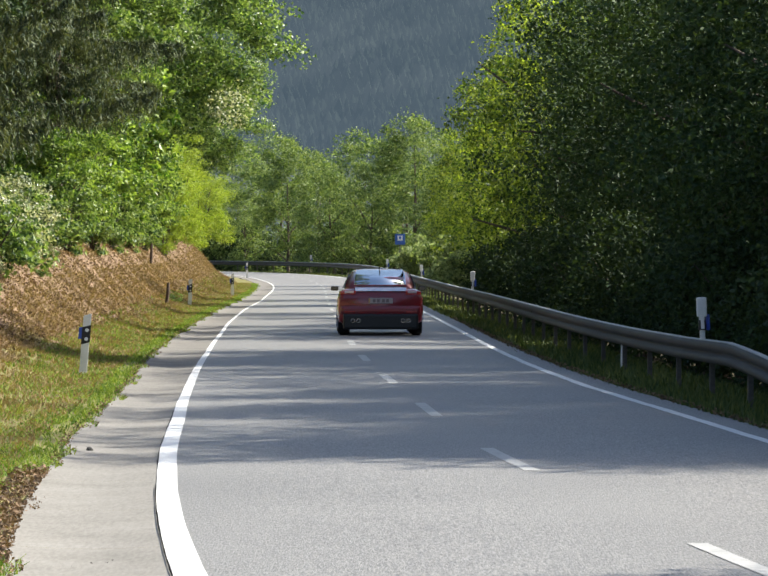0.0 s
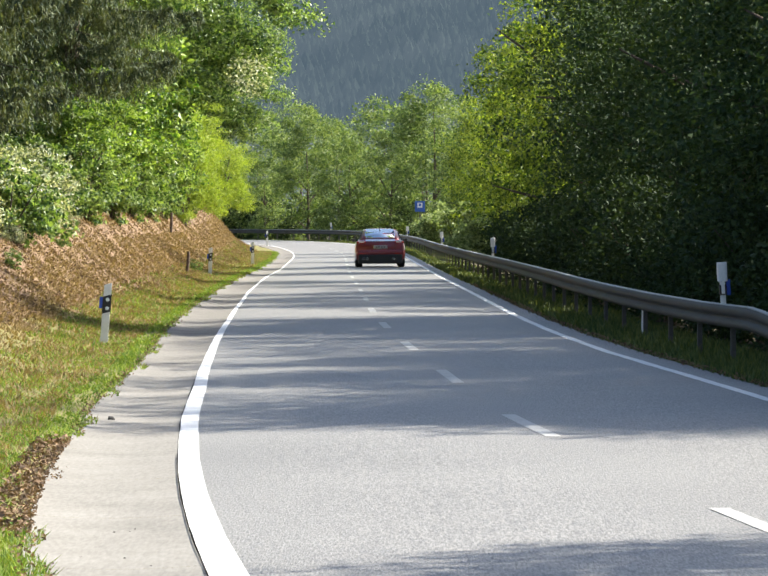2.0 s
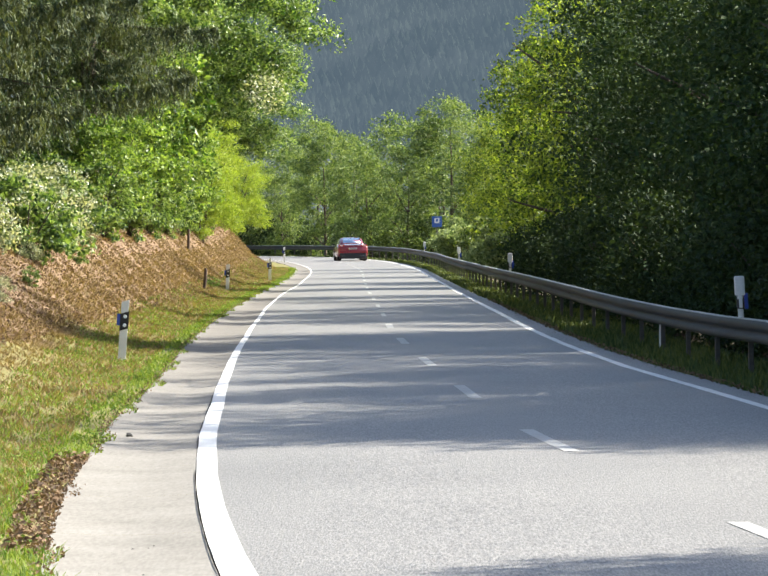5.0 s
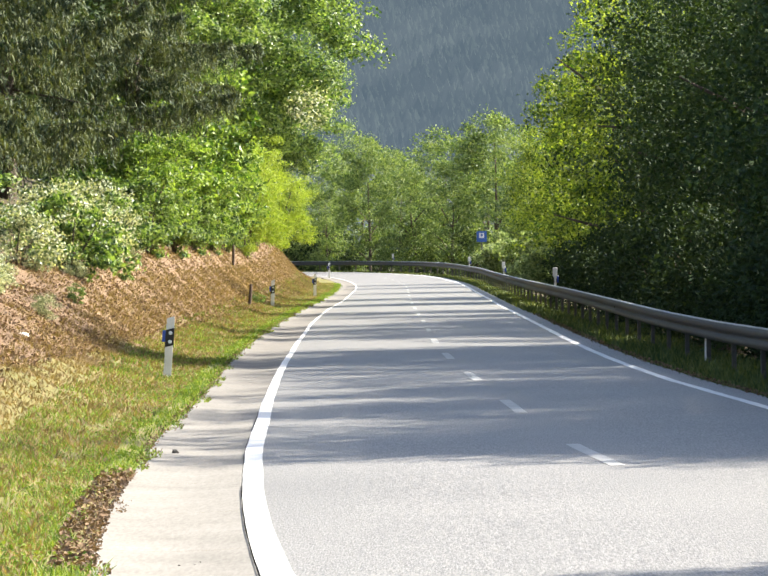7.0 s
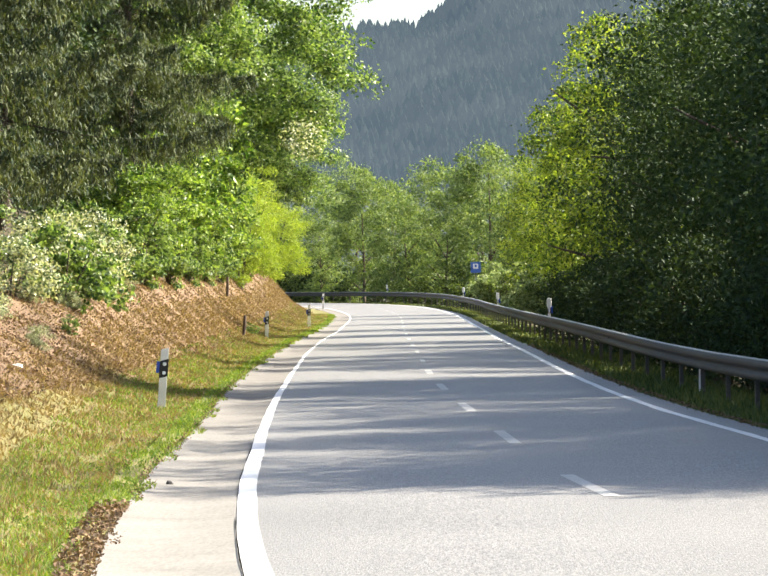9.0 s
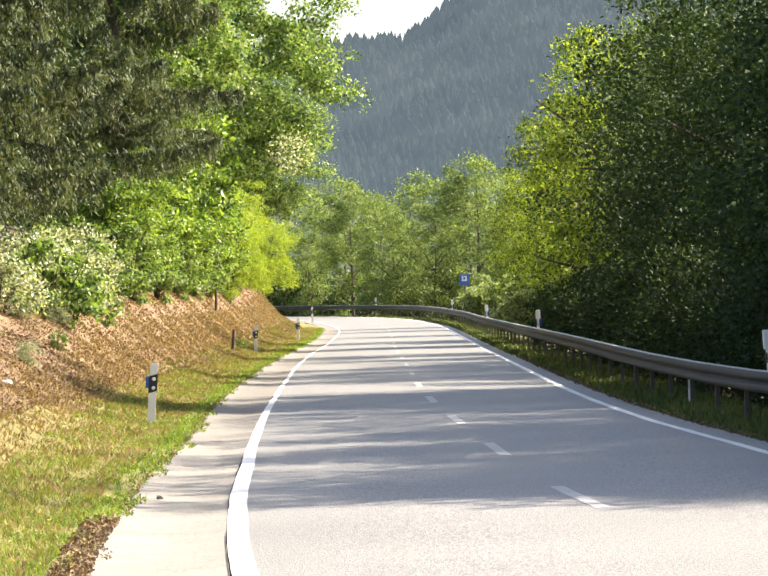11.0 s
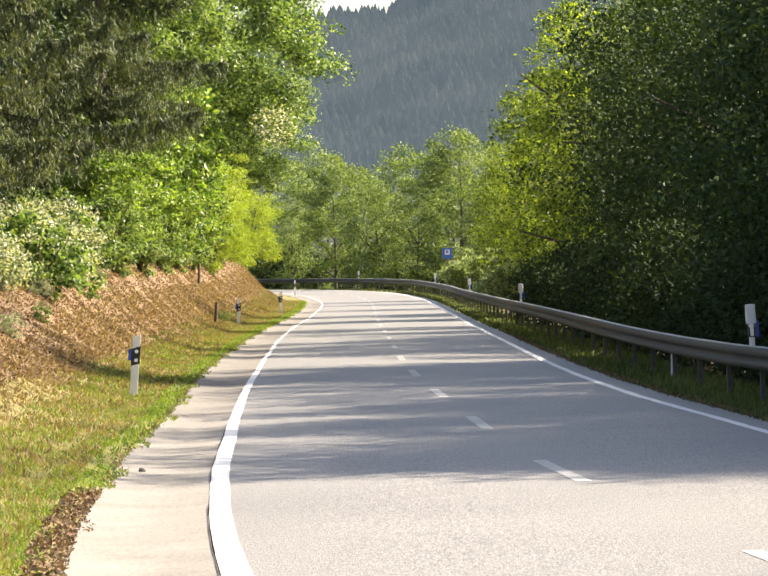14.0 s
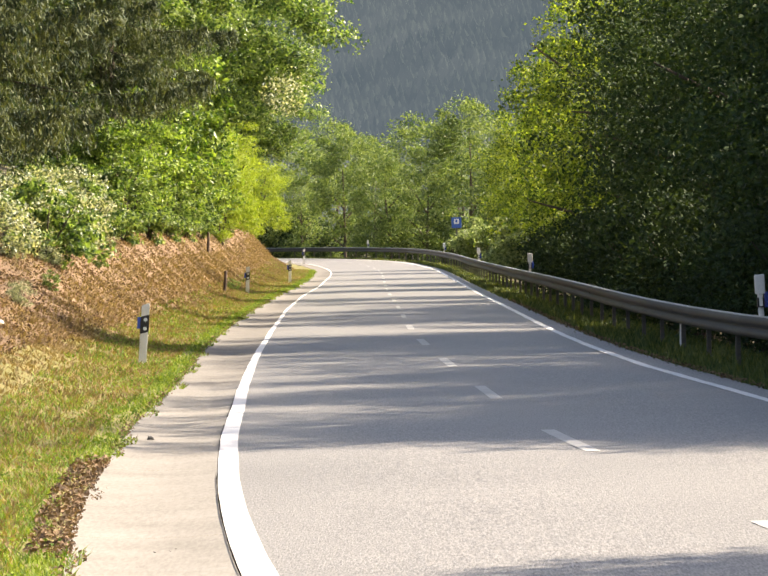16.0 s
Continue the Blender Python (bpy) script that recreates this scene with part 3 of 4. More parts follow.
def bush(name, seed, leaf, label, radius=1.6, tall=2.6, clumps=24, per=175, size=0.115, group="", lump=0.42):
    rng = np.random.default_rng(seed)
    t = thing(name, Matrix(), label, "bush", group)
    for k in range(4):
        a = rng.uniform(0, 6.28)
        end = (math.cos(a) * radius * 0.6, math.sin(a) * radius * 0.6, tall * 0.7)
        co, fa = tube([(0, 0, -0.3), (end[0] * 0.3, end[1] * 0.3, tall * 0.35), end], [0.045, 0.03, 0.008], 5)
        part("stem", quick_mesh("stem", co, fa, BARK, True), None, t)
    p = crown_points(rng, clumps, per, radius, tall, 0.0, lump, 0.45)
    co, fa = leaf_quads(p, size, rng)
    part("foliage", quick_mesh("foliage", co, fa, leaf), None, t)
    return t


def spruce(seed, label, tall=19.0, spread_r=4.2, low=2.0, rows=17):
    """A spruce: whorls of sagging branches with curtains of hanging twigs."""
    rng = np.random.default_rng(seed)
    t = thing("spruce", Matrix(), label, "tree", "spruces")
    co, fa = tube([(0, 0, -0.6), (0, 0, tall * 0.5), (0, 0, tall)], [0.3, 0.19, 0.02], 9)
    part("trunk", quick_mesh("trunk", co, fa, BARK, True), None, t)
    twigs, bco, bfa = [], [], []
    for k in range(rows):
        z0 = low + (tall - low) * (k / rows) ** 1.05
        reach = spread_r * (1 - k / rows) ** 0.75 + 0.3
        for j in range(7):
            a = rng.uniform(0, 6.283)
            r = reach * rng.uniform(0.7, 1.12)
            us = np.linspace(0, 1, 7)
            drop = r * rng.uniform(0.18, 0.34)
            pts = np.stack([np.cos(a) * r * us, np.sin(a) * r * us, z0 - drop * us**1.2 + 0.16 * r * us**3], 1)
            c, f = tube([tuple(q) for q in pts], [0.04 * (1 - 0.9 * u) for u in us], 4)
            bfa += [tuple(i + len(bco) for i in q) for q in f]
            bco += c
            # side twigs droop from the bough, each set with sprays like a comb
            along = Vector((math.cos(a), math.sin(a), 0))
            for u in np.linspace(0.12, 1.0, int(22 * r)):
                q = Vector([float(np.interp(u, us, pts[:, c])) for c in range(3)])
                out = Vector((-along.y, along.x, 0)) * rng.choice((-1, 1)) * rng.uniform(0.15, 1.0) + along * 0.5
                L = (0.28 * r * (1 - u) ** 0.6 + 0.28) * rng.uniform(0.7, 1.2)
                w = np.linspace(0.05, 1, 20)[:, None]
                line = np.array(q)[None] + np.array(out)[None] * w * L * 0.8 + np.array([[0, 0, -1.0]]) * w**1.5 * L * rng.uniform(0.5, 1.3)
                twigs.append(line + rng.normal(size=line.shape) * 0.035)
    tagged(part("bough_mass", quick_mesh("bough_mass", bco, bfa, BARK, True), None, t), kind="stuff")
    c, f = leaf_quads(np.concatenate(twigs), 0.23, rng, up=0.3, width=0.17, hang=True)
    part("needles", quick_mesh("needles", c, f, NEEDLE), None, t)
    return t


def plant(ob, x, y, turn=0.0, scale=1.0, first=False, sink=0.1, wide=1.0):
    m = pose(x, y, ground_z(x, y) - sink, 0, 0, turn) @ Matrix.Diagonal((scale * wide, scale * wide, scale, 1))
    if first:
        ob.matrix_world = m
        return ob
    return copy_thing(ob, m)


def plant_all(kinds, spots):
    used = set()
    for i, (k, x, y, turn, scale) in enumerate(spots):
        plant(kinds[k], x, y, turn, scale, k not in used)
        used.add(k)


# the dark row beyond the guard rail
DARK = "shade-darkened broadleaf tree, leafy to the ground, beyond the guard rail"
row_r = [broadleaf("broadleaf_tree", 11 + i, LEAF_SHADED, DARK, radius=3.4, tall=9.8, base=0.2, clumps=170, per=170, size=0.115, group="trees beyond the rail") for i in range(3)]
spots = []
rng = np.random.default_rng(5)
for i, (y, d, sc) in enumerate(((43.6, 4.3, 0.95), (52.5, 4.8, 1.05), (58.5, 4.3, 0.95), (69, 4.3, 1.05), (76, 4.6, 1.1), (82, 4.2, 1.0), (95, 4.4, 1.1), (102, 4.0, 1.05), (109, 4.3, 1.1),
                                (121, 5.0, 1.1), (129, 4.7, 1.15), (147, 4.1, 1.14), (163, 4.4, 1.0), (184, 4.8, 0.88), (206, 4.3, 0.76))):
    p = road(y, rail_e(y) - d)
    spots.append((i % 3, p.x, p.y, rng.uniform(0, 360), sc))
# Second row, mostly out of view, set to shade road and first row.
for y, d, sc in ((42.8, 6.5, 1.1), (43.2, 12.5, 1.55), (44.5, 9.5, 1.3), (49, 7, 1.2), (66, 8, 1.2), (46.8, 14, 1.95), (78.5, 13.5, 1.95), (53, 14, 1.5), (60, 15, 1.5), (68, 15, 1.4), (86, 15, 1.5), (49.5, 10.5, 1.35), (56, 11, 1.45), (63, 10.5, 1.4), (73, 11, 1.45), (81, 10.5, 1.5), (90, 11.5, 1.4), (99, 11, 1.5), (107, 11, 1.45), (116, 11, 1.5), (149, 11.4, 1.4), (161, 12, 1.35)):
    p = road(y, rail_e(y) - d)
    spots.append((int(rng.integers(3)), p.x, p.y, rng.uniform(0, 360), sc))
# Tree out of view, added for its shadow on the near road.
p = road(25.9, -13.0)
spots.append((1, p.x, p.y, 40, 1.27))
row_r.append(broadleaf("broadleaf_tree", 19, LEAF_RIM_LIT, "green broadleaf tree with painted sunlight hanging over the guard rail", radius=3.4, tall=10.2, base=0.8, clumps=120, per=210, size=0.13, group="trees beyond the rail", lump=0.7))
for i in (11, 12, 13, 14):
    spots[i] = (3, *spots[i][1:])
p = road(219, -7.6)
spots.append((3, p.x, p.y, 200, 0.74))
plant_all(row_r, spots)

# Made-up bushes whose dark leaves stand for the shade below the row.
low_dark = bush("bush", 76, LEAF_UNDER_SHADE, "added low bush, dark as the shade under the trees beyond the guard rail", radius=1.9, tall=2.8, clumps=50, per=140, size=0.105, group="bushes beyond the rail", lump=0.5)
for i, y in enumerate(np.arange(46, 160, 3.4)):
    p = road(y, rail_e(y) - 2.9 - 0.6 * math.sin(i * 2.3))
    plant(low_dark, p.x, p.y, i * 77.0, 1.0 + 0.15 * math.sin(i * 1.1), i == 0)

# the sunlit wood round the bend
FAR = "sunlit light green broadleaf tree behind the bend"
row_f = [broadleaf("broadleaf_tree", 31 + i, LEAF_PALE, FAR, radius=(3.5, 4.3, 3.0)[i], tall=(15.0, 13.2, 14.0)[i], base=0.8, clumps=(120, 150, 95)[i], per=115, size=0.235, group="trees round the bend", lump=(0.95, 1.05, 0.9)[i], shell=0.72) for i in range(3)]
spots = []
for i, (x, y, sc) in enumerate(((-33.3, 348, 0.84), (-27.5, 343, 0.79), (-22.5, 342, 0.76), (-17.9, 337, 0.74), (-14.2, 334, 0.79), (-10.4, 328, 0.84), (-7.1, 324, 0.79), (-3.8, 319, 0.88), (-0.9, 311, 0.98), (2.1, 302, 0.98),
                                (4.8, 293, 0.93), (6.6, 281, 0.88), 
                                (-20.0, 353, 0.98), (-11.7, 346, 1.02), (-5.0, 335, 1.07), (1.7, 323, 1.07), (6.8, 309, 1.02), (-38.3, 358, 0.93), (-30.0, 360, 0.98), (-25.0, 367, 1.07), (-15.8, 363, 1.07), (-8.3, 354, 1.07), (-1.7, 343, 1.12), (-43.3, 367, 1.02), (-20.8, 375, 1.12), (-35.0, 372, 1.07))):
    spots.append((i % 3, x, y, rng.uniform(0, 360), sc * (1.0 + 0.1 * math.sin(i * 2.4))))
plant_all(row_f, spots)
# Undergrowth is added; its dark leaves imitate forest shade behind the bend.
under = bush("bush", 78, LEAF_UNDER_SHADE, "added undergrowth, dark as the shade beneath the trees behind the bend", radius=2.6, tall=4.6, clumps=46, per=90, size=0.2, group="undergrowth behind the bend", lump=0.7)
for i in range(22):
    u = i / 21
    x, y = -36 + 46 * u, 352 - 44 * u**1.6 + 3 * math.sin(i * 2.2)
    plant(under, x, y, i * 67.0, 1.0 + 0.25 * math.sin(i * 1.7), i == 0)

# the wood above the bank
tree_l = broadleaf("broadleaf_tree", 51, LEAF_MID, "tall sunlit green broadleaf tree leaning over the bank", radius=4.9, tall=11.0, base=2.6, clumps=250, per=215, size=0.15, trunk=0.26, shift=(2.95, -1.0), lump=0.66, group="trees above the bank", shell=0.6)
plant(tree_l, -10.3, 152, 0, 1.0, True)
plant(tree_l, -12.0, 132, 25, 0.85)
plant(tree_l, -10.4, 188, -8, 0.78, False, 0.5)
plant(tree_l, -13.5, 212, 10, 0.8)
plant(tree_l, -12.4, 216, -6, 0.7)
# Whitened leaves paint the sunlight falling on one branch.
tuft_rng = np.random.default_rng(57)
tuft = crown_points(tuft_rng, 50, 16, 0.9, 1.8, -0.2, 0.34, 0.1) + np.array([5.15, -5.6, 6.0 - ground_z(-10.3, 152)])
tuft_co, tuft_fa = leaf_quads(tuft, 0.11, tuft_rng)
part("pale_foliage", quick_mesh("pale_foliage", tuft_co, tuft_fa, LEAF_SILVER_GLINT), None, tree_l, "leaves of one branch paled as if sunlit")
tree_m = broadleaf("broadleaf_tree", 52, LEAF_SHADED, "broadleaf tree with shade-darkened leaves in the wood above the bank", radius=4.0, tall=11.0, base=1.5, clumps=170, per=100, size=0.15, group="trees above the bank")
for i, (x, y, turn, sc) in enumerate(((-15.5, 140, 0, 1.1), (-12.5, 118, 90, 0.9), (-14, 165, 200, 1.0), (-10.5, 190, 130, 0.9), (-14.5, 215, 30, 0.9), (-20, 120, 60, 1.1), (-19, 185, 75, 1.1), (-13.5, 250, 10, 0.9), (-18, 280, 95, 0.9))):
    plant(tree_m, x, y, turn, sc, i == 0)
spruce_a = spruce(61, "tall grey-green spruce with hanging twigs above the bank")
for i, (x, y, turn, sc) in enumerate(((-10.9, 104, 0, 0.95), (-11.6, 92, 70, 1.0), (-12.6, 113, 140, 1.0), (-16.5, 98, 220, 1.1), (-13.0, 78, 300, 0.95), (-18, 84, 20, 1.0))):
    plant(spruce_a, x, y, turn, sc, i == 0)
spruce_b = spruce(62, "spruce with high hanging boughs over the broadleaf bushes", low=4.6, rows=15)
plant(spruce_b, -9.4, 125, 250, 0.9, True)

# the hedge of bushes along the top of the bank
HEDGE = "leafy green bush on the top of the bank"
bushes = [bush("bush", 71, LEAF_HEDGE, HEDGE, clumps=30, per=120, size=0.15, lump=0.34, group="bushes on the bank"), bush("bush", 72, LEAF_HEDGE, HEDGE, radius=1.4, tall=3.2, clumps=34, per=120, size=0.145, lump=0.32, group="bushes on the bank"),
          bush("bush", 73, LEAF_SILVER_GLINT, "silvery pale green bush with painted glints on the bank", radius=1.5, tall=2.6, group="bushes on the bank"),
          bush("bush", 74, LEAF_YELLOW, "bright yellow-green bush at the end of the bank", radius=1.9, tall=5.2, clumps=120, per=210, size=0.085, lump=0.36, group="bushes on the bank"),
          bush("bush", 77, LEAF_FRESH, "tall fresh green bush with layered sprays on the bank", radius=1.5, tall=3.4, clumps=60, per=210, size=0.085, lump=0.3, group="bushes on the bank")]
used = set()


def hedge(k, s, e, scale, turn):
    p = road(s, e)
    plant(bushes[k], p.x, p.y, turn, scale, k not in used, 0.4 if scale > 0.5 else 0.05)
    used.add(k)


HEDGE_ROW = []
for i, s0 in enumerate(np.arange(62, 206, 4.6)):
    HEDGE_ROW.append(((2, 0, 2, 2, 1, 0, 1)[i % 7] if 84 < s0 < 105 else 2 if s0 < 84 else (0, 1, 1, 0, 2, 1)[i % 6], s0, 7.4 + 0.4 * math.sin(i * 2.1) + (0.4 if s0 < 80 else 0), (0.62 if s0 < 78 else 0.8 if s0 < 112 else 0.95) + (0.2 + 0.14 * (s0 > 105)) * math.sin(i * 1.9)))
for i, s0 in enumerate(np.arange(126, 215, 5.5)):
    HEDGE_ROW.append(((0, 1)[i % 2], s0, 9.3 + 0.6 * math.sin(i * 1.7), 1.4 + 0.4 * math.sin(i * 2.3)))
HEDGE_ROW += [(2, 64, 8.8, 1.05), (2, 69, 8.6, 1.1), (2, 75, 8.9, 1.1), (0, 82, 9.0, 1.0), (4, 164, 8.0, 1.45), (1, 180, 8.6, 1.6), (0, 193, 8.8, 1.7), (4, 140, 8.1, 1.25), (4, 146, 7.9, 1.3), (4, 152, 7.7, 1.35), (4, 158, 7.7, 1.25), (4, 166, 7.5, 1.1), (4, 171, 7.4, 0.9), (4, 149, 9.0, 1.9), (4, 158, 9.3, 1.9),  (3, 229, 6.3, 1.1), (3, 178, 6.6, 0.92), (3, 184, 6.9, 1.0), (2, 97, 7.3, 1.0), (2, 102, 7.6, 1.1), (2, 93, 7.0, 0.8), (1, 213, 8.3, 2.0), (1, 204, 9.2, 2.1), (0, 186, 9.6, 2.3), (1, 170, 10.2, 2.1), (1, 220, 9.0, 1.3), (0, 232, 9.2, 1.3), (0, 241, 8.6, 1.2), (1, 247, 8.0, 1.2), (0, 255, 8.5, 1.2), (1, 265, 8.5, 1.3)]
HEDGE_ROW += [(2, 60, 7.7, 0.62), (2, 64, 7.3, 0.55), (2, 67, 7.2, 0.5), (2, 71, 6.6, 0.3), (1, 78, 6.5, 0.22), (2, 84, 6.9, 0.28), (0, 93, 6.5, 0.2), (2, 101, 6.7, 0.25), (0, 143, 5.2, 0.16), (0, 139, 4.9, 0.2)]
HEDGE_ROW += [(1, 119, 7.9, 0.8), (4, 121.5, 7.5, 0.78), (4, 123, 8.4, 0.9), (0, 113, 8.3, 0.9), (2, 88, 7.9, 1.1), (2, 95, 7.8, 1.1), (1, 106, 8.5, 0.8)]
for k, s, e, sc in HEDGE_ROW:
    hedge(k, s, e, sc, rng.uniform(0, 360))
shrub = bush("bush", 75, LEAF_PALED_LIT, "bush paled for sunlight beside the blue sign", radius=2.2, tall=3.6, clumps=70, size=0.17, group="bushes beyond the rail")
for i, (x, y, turn, sc) in enumerate(((2.9, 244, 0, 1.0), (4.3, 238, 100, 1.1), (2.5, 256, 220, 0.85), (4.9, 228, 40, 1.1), (4.7, 216, 150, 1.1), (4.9, 205, 15, 1.0))):
    plant(shrub, x, y, turn, sc, i == 0)


# ---- grass, dead leaves ----
def blades(name, count, s_range, e_low, e_high, tall, material, label, seed, lean=0.4, wide=0.016, power=1.6, keep=None):
    rng = np.random.default_rng(seed)
    s = s_range[0] + (s_range[1] - s_range[0]) * rng.uniform(0, 1, count) ** power
    e = rng.uniform(0, 1, count)
    lo = e_low(s) if callable(e_low) else e_low
    hi = e_high(s) if callable(e_high) else e_high
    e = lo + (hi - lo) * e
    p = np.array([road(a, b) for a, b in zip(s, e)])
    if keep is not None:
        k = keep(p[:, 0], p[:, 1], rng.uniform(0, 1, count), s, e)
        p, s, e = p[k], s[k], e[k]
    e_kept = e
    n = len(p)
    p[:, 2] = np.maximum(height(p[:, 0], p[:, 1]), np.where(e_kept > 0, lift(s), -9)) - 0.01
    a = rng.uniform(0, 6.283, n)
    h = tall * rng.uniform(0.4, 1.3, n)
    w = wide * rng.uniform(0.6, 1.4, n) * np.clip(s / 45, 0.8, 3.0)
    side = np.stack([np.cos(a), np.sin(a), np.zeros(n)], 1) * w[:, None]
    tip = np.stack([rng.normal(size=n) * lean, rng.normal(size=n) * lean, np.ones(n)], 1) * h[:, None]
    co = np.stack([p - side, p + side, p + tip], 1).reshape(-1, 3)
    tagged(new(name, quick_mesh(name, co, np.arange(3 * n).reshape(n, 3), material)), label, "grass", kind="stuff")


def patchy(x, y, r, s, e):
    bare = (s > 26.5) & (s < 37) & (e < gutter_edge(s) + 0.12 + 0.16 * np.sin(s * 1.1) ** 2)
    return (r < 0.3 + 0.6 * (wave(x * 1.5, y * 0.8, 4.0) > -0.05)) & ~bare


blades("grass", 120000, (18, 230), verge_from, 5.4, 0.06, GREEN_BLADE, "short green grass on the verge", 81, lean=0.6, keep=patchy, wide=0.009)
blades("dry_grass", 85000, (18, 230), lambda s: gutter_edge(s) + 0.3, 6.4, 0.065, DRY_BLADE, "yellowed dry grass on the verge and bank", 82, lean=0.7, wide=0.012)
blades("dry_grass", 90000, (34, 250), lambda s: gutter_edge(s) + litter_from(s) - 0.3, 8.0, 0.07, DRY_BLADE, "dry brown stalks on the bank", 83, lean=1.0, wide=0.008, power=1.15,
       keep=lambda x, y, r, s, e: r < 0.25 + 0.75 * (wave(x * 1.2, y * 0.35, 7.0) > -0.1))
blades("grass", 52000, (38, 330), -5.2, lambda s: right_line(s) - 0.42, 0.15, SHADED_BLADE, "green grass darkened for shade under the guard rail", 84)


def scatter(name, count, s_range, e_low, e_high, size, label, seed, power=1.4, material=DEAD_LEAF, category="leaf litter", keep=None):
    rng = np.random.default_rng(seed)
    s = s_range[0] + (s_range[1] - s_range[0]) * rng.uniform(0, 1, count) ** power
    lo = e_low(s) if callable(e_low) else np.full(count, e_low)
    hi = e_high(s) if callable(e_high) else e_high
    e = lo + (hi - lo) * rng.uniform(0, 1, count)
    if keep is not None:
        kept = keep(s, e)
        s, e = s[kept], e[kept]
    p = np.array([road(a, b) for a, b in zip(s, e)])
    p[:, 2] = np.maximum(height(p[:, 0], p[:, 1]), 0.0) + rng.uniform(0.01, 0.05, len(s))
    co, fa = leaf_quads(p, size, rng, up=1.1)
    tagged(new(name, quick_mesh(name, co, fa, material)), label, category, kind="stuff")


scatter("dead_leaves", 70000, (34, 250), lambda s: gutter_edge(s) + litter_from(s), 8.2, 0.055, "brown dead leaves on the bank", 91, 1.15)
scatter("dead_leaves", 1700, (26, 37), lambda s: gutter_edge(s) - 0.03, lambda s: gutter_edge(s) + 0.24, 0.045, "brown dead leaves along the gutter", 92, 1.0)

scatter("weeds", 13000, (20, 150), verge_from, lambda s: gutter_edge(s) + 0.75, 0.036, "low broad-leaved weeds along the gutter's rim", 85, 1.6, GREEN_BLADE, "weeds",
        lambda s, e: (np.sin(s * 1.9) + np.sin(s * 0.7 + e * 3) > 0.1) & ~((s > 27) & (s < 36) & (e < gutter_edge(s) + 0.3)))
scatter("soil_crumbs", 2600, (22, 150), lambda s: verge_from(s) - 0.02, lambda s: gutter_edge(s) + 0.06, 0.03, "dark soil crumbs and leaf bits on the gutter's rim", 93, 1.3)

# ---- small things ----
for x, y, h, lean in ((-6.5, 131, 0.62, 6), (-8.35, 157, 0.75, 3)):
    t = thing("wooden_stake", pose(x, y, ground_z(x, y), 0, lean, 0), "dark weathered wooden stake in the bank", "stake", "stakes")
    co, fa = tube([(0, 0, -0.3), (0.01, 0, h * 0.5), (0, 0.01, h), (0, 0.01, h + 0.03)], [0.05, 0.052, 0.045, 0.02], 8)
    part("shaft", quick_mesh("shaft", co, fa, STAKE, True), None, t)


def lump(name, x, y, z, r, material, label, category, flat=0.6, seed=1):
    bm = bmesh.new()
    bmesh.ops.create_icosphere(bm, subdivisions=2, radius=r)
    rr = random.Random(seed)
    for v in bm.verts:
        v.co *= rr.uniform(0.8, 1.2)
        v.co.z *= flat
    me = bpy.data.meshes.new(name)
    bm.to_mesh(me)
    bm.free()
    me.materials.append(material)
    o = new(name, me)
    o.matrix_world = pose(x, y, z + r * flat * 0.7, 0, 0, seed * 40)
    tagged(o, label, category)


lump("stone", -2.74, 40.8, -0.02, 0.034, STONE, "small dark stone lying in the gutter", "stone", 0.85)
lump("stone", -1.72, 31.4, -0.03, 0.014, STONE, "tiny dark stone lying in the gutter", "stone", seed=3)
pebble_rng = random.Random(17)
for k in range(16):
    q = pebble_rng.uniform(22.5, 27)
    p = road(q, float(left_edge(q)) + pebble_rng.uniform(0.25, 0.75))
    lump("pebble", p.x, p.y, -0.018, pebble_rng.uniform(0.004, 0.008), STONE, "tiny dark pebble lying in the gutter", "pebble", 0.7, k + 2)
lump("paper_scrap", -6.35, 62.6, ground_z(-6.35, 62.6), 0.09, SCRAP, "crumpled white scrap on the dry bank", "litter", 0.35, 5)

p = road(69, rail_e(69) - 0.16)
t = thing("rail_stake", pose(p.x, p.y, -0.02, 0, 1, 0), "thin white plastic stake below the guard rail", "stake")
co, fa = tube([(0, 0, -0.1), (0, 0, 0.25), (0, 0, 0.5), (0, 0, 0.52)], [0.022, 0.022, 0.02, 0.008], 8)
part("shaft", quick_mesh("shaft", co, fa, POST_WHITE, True), None, t)
scatter("soil_crumbs", 1800, (36, 120), lambda s: right_line(s) - 0.52, lambda s: right_line(s) - 0.36, 0.045, "dark soil crumbs washed onto the road's shoulder", 94, 1.3)

sign = thing("road_sign", pose(0.96, 263, ground_z(0.96, 263), 0, 0, 4), "small blue road sign with a white symbol", "road sign")
co, fa = tube([(0, 0.05, -0.4), (0, 0.05, 3.1)], [0.032, 0.032], 10)
part("pole", quick_mesh("pole", co, fa, POST_STEEL, True), None, sign)
part("panel", box(bmesh.new(), 0, 0, 2.85, 0.6, 0.03, 0.64, 0.012), SIGN_BLUE, sign, "blue sign panel")
part("symbol", box(bmesh.new(), 0, -0.022, 2.92, 0.3, 0.012, 0.3, 0.004), SIGN_WHITE, sign, "white square symbol")
part("symbol", box(bmesh.new(), 0, -0.032, 2.94, 0.12, 0.012, 0.16, 0.004), SIGN_BLUE, sign, "blue mark in the symbol")

# ---- wooded hill far behind ----
hx, hd = np.linspace(-260, 420, 70), np.linspace(1500, 3000, 70)
HX, HD = np.meshgrid(hx, hd, indexing="ij")


